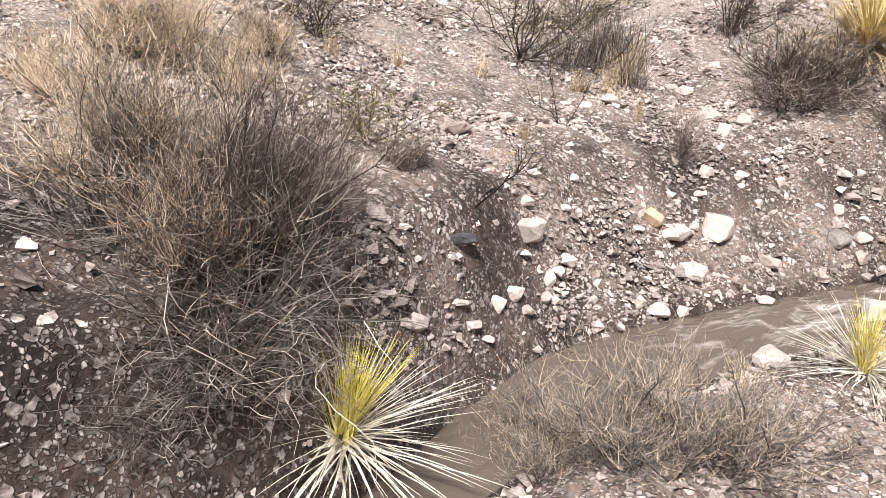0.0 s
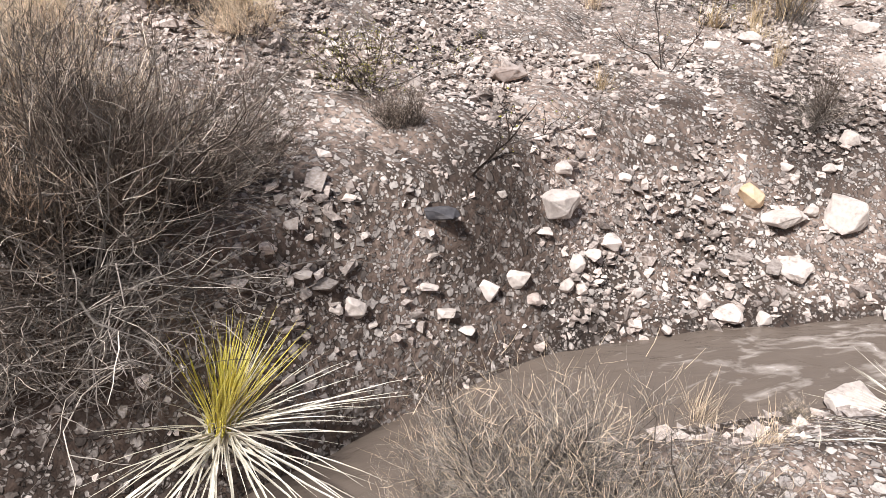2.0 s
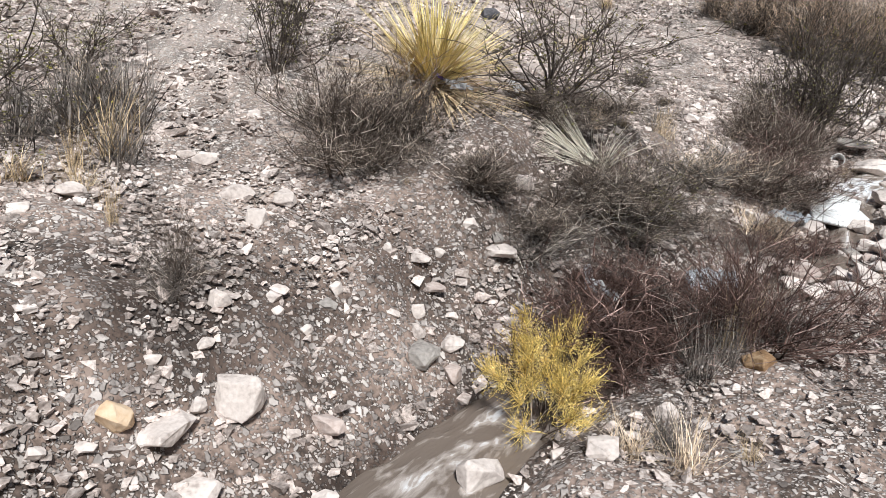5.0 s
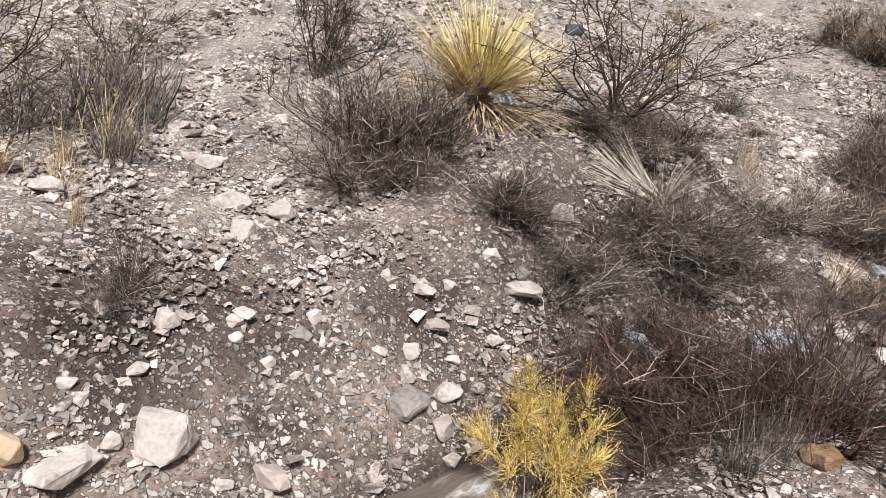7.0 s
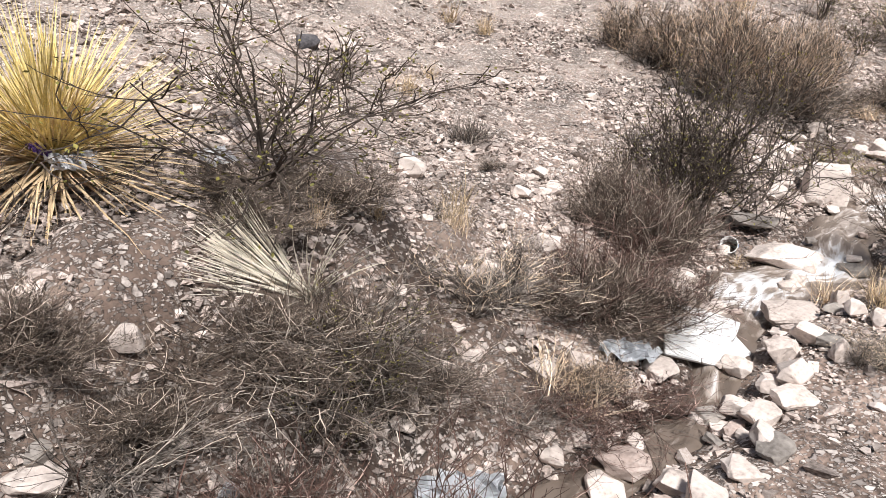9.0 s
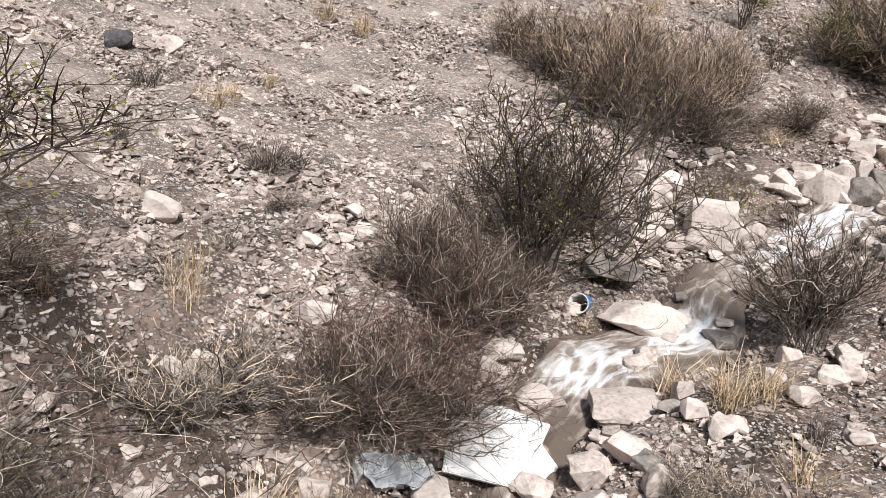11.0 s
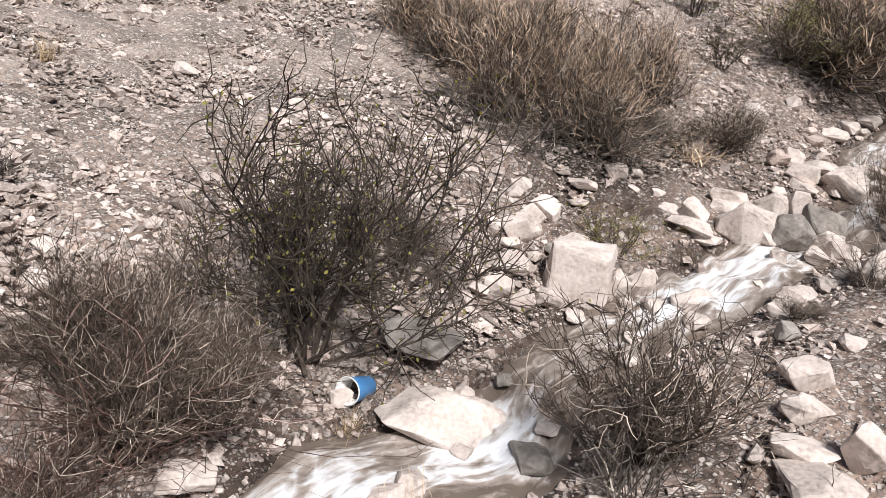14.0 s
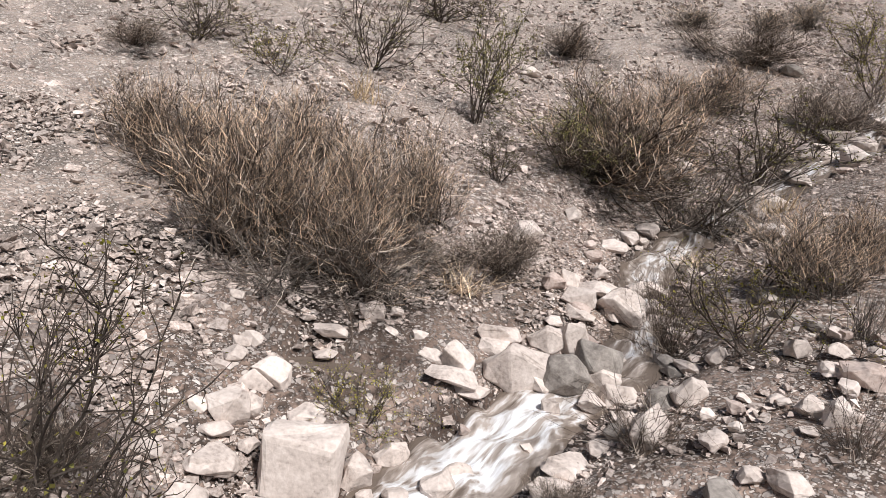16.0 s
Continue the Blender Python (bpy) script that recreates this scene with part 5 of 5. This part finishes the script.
def crumpled(name, x, y, z, wide, deep, turn, tilt, material, label, category, seed, crumple=0.3, layers=1):
    """A crumpled sheet of plastic film with thickness."""
    r = random.Random(seed)
    bm = bmesh.new()
    n = 16
    rows = [[bm.verts.new(((i / n - 0.5) * wide, (j / n - 0.5) * deep, 0)) for i in range(n + 1)] for j in range(n + 1)]
    for j in range(n):
        for i in range(n):
            bm.faces.new((rows[j][i], rows[j][i + 1], rows[j + 1][i + 1], rows[j + 1][i]))
    for v in bm.verts:
        p = v.co * (5 / max(wide, deep)) + Vector((seed, 0, 0))
        k = crumple * min(wide, deep)
        v.co += Vector((noise.noise(p + Vector((9, 0, 0))) * k, noise.noise(p + Vector((0, 9, 0))) * k, abs(noise.noise(p)) * k * 1.5 + abs(noise.noise(p * 3)) * k * 0.5))
    bmesh.ops.solidify(bm, geom=list(bm.faces), thickness=0.0015)
    me = bpy.data.meshes.new(name)
    bm.to_mesh(me)
    bm.free()
    me.materials.append(material)
    ob = new(name, me)
    ob.matrix_basis = pose(x, y, z, tilt, 0, turn)
    return tagged(ob, label, category)


def foam_lid(x, y, z, turn, tilt, side):
    """A broken white foam board with bevelled edges and a bitten corner."""
    bm = bmesh.new()
    scale = 1.34
    outline = [(-0.15, -0.1), (0.13, -0.1), (0.15, -0.02), (0.1, 0.03), (0.12, 0.09), (-0.02, 0.11), (-0.15, 0.1)]
    low = [bm.verts.new((px * scale, py * scale, 0)) for px, py in outline]
    face = bm.faces.new(low)
    solid = bmesh.ops.extrude_face_region(bm, geom=[face])
    for v in solid["geom"]:
        if isinstance(v, bmesh.types.BMVert):
            v.co.z += 0.022
    bmesh.ops.recalc_face_normals(bm, faces=bm.faces)
    bmesh.ops.bevel(bm, geom=list(bm.edges), offset=0.004, segments=2, affect="EDGES")
    me = bpy.data.meshes.new("foam_board")
    bm.to_mesh(me)
    bm.free()
    me.materials.append(WHITE_FOAM)
    ob = new("foam_board", me)
    ob.matrix_basis = pose(x, y, z, tilt, side, turn)
    return tagged(ob, "broken white foam board lodged above the creek", "foam board")


blue_cup(6.56, 5.3, rise(6.56, 5.3) + 0.045, (5.8, 4.85, 0.9))
foam_lid(5.63, 4.56, rise(5.63, 4.56) + 0.14, -30, 38, 8)
crumpled("plastic_bag", 3.12, 5.36, rise(3.05, 5.58) + 0.1, 0.16, 0.1, 20, 25, WHITE_FILM, "torn white plastic bag caught in the yellow sotol", "plastic bag", 3)
crumpled("plastic_wrapper", 3.01, 5.4, rise(3.05, 5.58) + 0.14, 0.09, 0.07, 70, 30, PURPLE_FILM, "small dark purple wrapper caught in the yellow sotol", "wrapper", 8)
crumpled("plastic_sheet", 3.66, 5.60, rise(3.66, 5.60) + 0.06, 0.2, 0.09, 40, 40, WHITE_FILM, "pale strip of plastic lying between the bushes", "plastic sheet", 5)
crumpled("plastic_film", 5.22, 4.62, rise(5.22, 4.62) + 0.02, 0.26, 0.14, -20, 10, BLUISH_FILM, "wet bluish plastic film snagged in the creek", "plastic film", 6)
crumpled("plastic_film", 3.48, 4.29, rise(3.48, 4.29) + 0.06, 0.26, 0.2, 60, 25, WHITE_FILM, "crumpled whitish plastic film under the red shrub", "plastic film", 12)
crumpled("plastic_sheet", 4.19, 4.22, rise(4.19, 4.22) + 0.08, 0.32, 0.13, -15, 30, BLUISH_FILM, "large pale grey plastic sheet wrapped round the shrub", "plastic sheet", 14, 0.5)
crumpled("paper_scrap", 4.78, 6.08, rise(4.78, 6.08) + 0.01, 0.1, 0.06, 15, 20, WHITE_FILM, "white scrap of litter on the gravel", "litter", 7)
crumpled("plastic_film", 3.5, 4.2, rise(3.5, 4.2) + 0.04, 0.24, 0.18, 30, 12, BLUISH_FILM, "grey plastic film lying under the red shrub", "plastic film", 9)


# ---- loose stones and gravel ----
GRAVEL = surface("gravel", [(0.17, 0.14, 0.122), (0.43, 0.355, 0.315), (0.68, 0.6, 0.55)], 5, 0.92, 0.3, 80, vary=0.45, island=True, depth=0.006)


def pick_places(rng, count, reach):
    """Places on both banks, thicker near the water."""
    x = rng.uniform(-1.8, 14.5, count)
    d = rng.gamma(1.3, reach, count) * np.where(rng.uniform(size=count) < 0.78, 1, -0.45)
    lean = np.interp(x, ALONG, DRIFT)
    half = np.interp(x, ALONG, HALF)
    off = d + np.sign(d) * half * rng.uniform(0.9, 1.0, count)
    px, py = x - off * lean / np.sqrt(1 + lean * lean), np.interp(x, ALONG, LINE) + off / np.sqrt(1 + lean * lean)
    return px, py


def loose_stones():
    """Broken rock heaped along the falls of the creek, and a few stones further down."""
    rng = np.random.RandomState(12)
    for i in range(190):
        x, d = rng.uniform(5.3, 11.2), rng.normal(0, 0.34)
        if i >= 95:
            x, d = rng.uniform(6.8, 10.6), rng.uniform(-1.3, -0.3)
        elif i >= 75:
            x, d = rng.uniform(-0.5, 5.0), rng.uniform(0.3, 0.9)
        size = 0.05 + 0.13 * rng.beta(1.3, 3.0)
        if i < 22:
            x, d, size = rng.uniform(8.9, 11.2), rng.normal(0.05, 0.3), rng.uniform(0.11, 0.2)
        if 118 <= i < 160:
            x, d, size = rng.uniform(4.5, 6.0), rng.normal(-0.12, 0.2), rng.uniform(0.06, 0.16)
        elif i >= 160:
            x, d, size = rng.uniform(11.0, 16.0), rng.normal(0, 0.55), rng.uniform(0.12, 0.34)
        y = float(np.interp(x, ALONG, LINE)) + d
        rock("l" if i % 3 else "p" if i % 2 else "g", float(x), y, size * rng.uniform(1, 1.5), size, size * rng.uniform(0.5, 0.9), int(rng.randint(0, 360)))


def gravel(name, count, reach, low, high, seed, label, even=False, across_x=(-2.5, 12), across_y=(2.6, 9.5)):
    """Broken stone too plentiful to count, joined in one mesh."""
    rng = np.random.RandomState(seed)
    xs, ys = pick_places(rng, count, reach)
    if even:
        xs, ys = rng.uniform(*across_x, count), rng.uniform(*across_y, count)
        e = across(xs, ys)[0]
        xs, ys = xs[e > 0.7], ys[e > 0.7]
    keep = (ys > 1.2) & (ys < 17)
    keep &= (xs > -0.15) | (ys > 2.5) | (rng.uniform(size=len(xs)) < 0.3)
    keep &= pool_reach(xs, ys) > 1.1
    # fewer stones over the patches of damp and painted shade
    earth = np.zeros(len(xs))
    for px, py, wide, k in DAMP_SHADE:
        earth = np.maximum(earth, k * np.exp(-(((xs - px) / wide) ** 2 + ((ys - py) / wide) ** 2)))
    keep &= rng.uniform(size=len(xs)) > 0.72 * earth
    xs, ys = xs[keep], ys[keep]
    n = len(xs)
    zs = land(xs, ys)
    bases = []
    for k in range(10):
        p = rng.normal(size=(8, 3))
        corner = np.array([(-1, -1, -1), (1, -1, -1), (1, 1, -1), (-1, 1, -1), (-1, -1, 1), (1, -1, 1), (1, 1, 1), (-1, 1, 1)], float)
        bases.append(corner * 0.36 + np.clip(p, -1.3, 1.3) * 0.2)
    bases = np.array(bases)[rng.randint(0, 10, n)]
    size = low + (high - low) * rng.beta(1.1, 4.0, n)
    shape = np.stack([size * rng.uniform(0.9, 1.7, n), size, size * rng.uniform(0.35, 0.8, n)], -1)
    v = bases * shape[:, None, :]
    a, b = rng.uniform(0, 2 * math.pi, n), rng.normal(0, 0.35, n)
    x1, z1 = v[..., 0] * np.cos(b)[:, None] - v[..., 2] * np.sin(b)[:, None], v[..., 0] * np.sin(b)[:, None] + v[..., 2] * np.cos(b)[:, None]
    x2, y2 = x1 * np.cos(a)[:, None] - v[..., 1] * np.sin(a)[:, None], x1 * np.sin(a)[:, None] + v[..., 1] * np.cos(a)[:, None]
    verts = np.stack([x2 + xs[:, None], y2 + ys[:, None], z1 + (zs + 0.16 * shape[:, 2])[:, None]], -1).reshape(-1, 3)
    quads = np.array([(0, 3, 2, 1), (4, 5, 6, 7), (0, 1, 5, 4), (1, 2, 6, 5), (2, 3, 7, 6), (3, 0, 4, 7)])
    faces = (quads[None] + (np.arange(n) * 8)[:, None, None]).reshape(-1, 4)
    me = mesh_of(name, verts.tolist(), faces.tolist(), GRAVEL)
    tagged(new(name, me), label, "gravel", kind="stuff")


loose_stones()
gravel("coarse_gravel", 1500, 0.55, 0.03, 0.085, 29, "fist-sized broken stones strewn down the banks")
gravel("gravel", 34000, 0.9, 0.012, 0.055, 31, "pale broken limestone gravel strewn over both banks")
gravel("slope_gravel", 76000, 0.9, 0.012, 0.05, 33, "pale gravel spread over the hillside", True)
gravel("hill_gravel", 36000, 0.9, 0.025, 0.1, 41, "broken pale stone on the upper hillside", True, (-4, 20), (5.5, 17))
gravel("fine_gravel", 40000, 0.6, 0.006, 0.02, 37, "fine grit and stone chips between the larger stones")
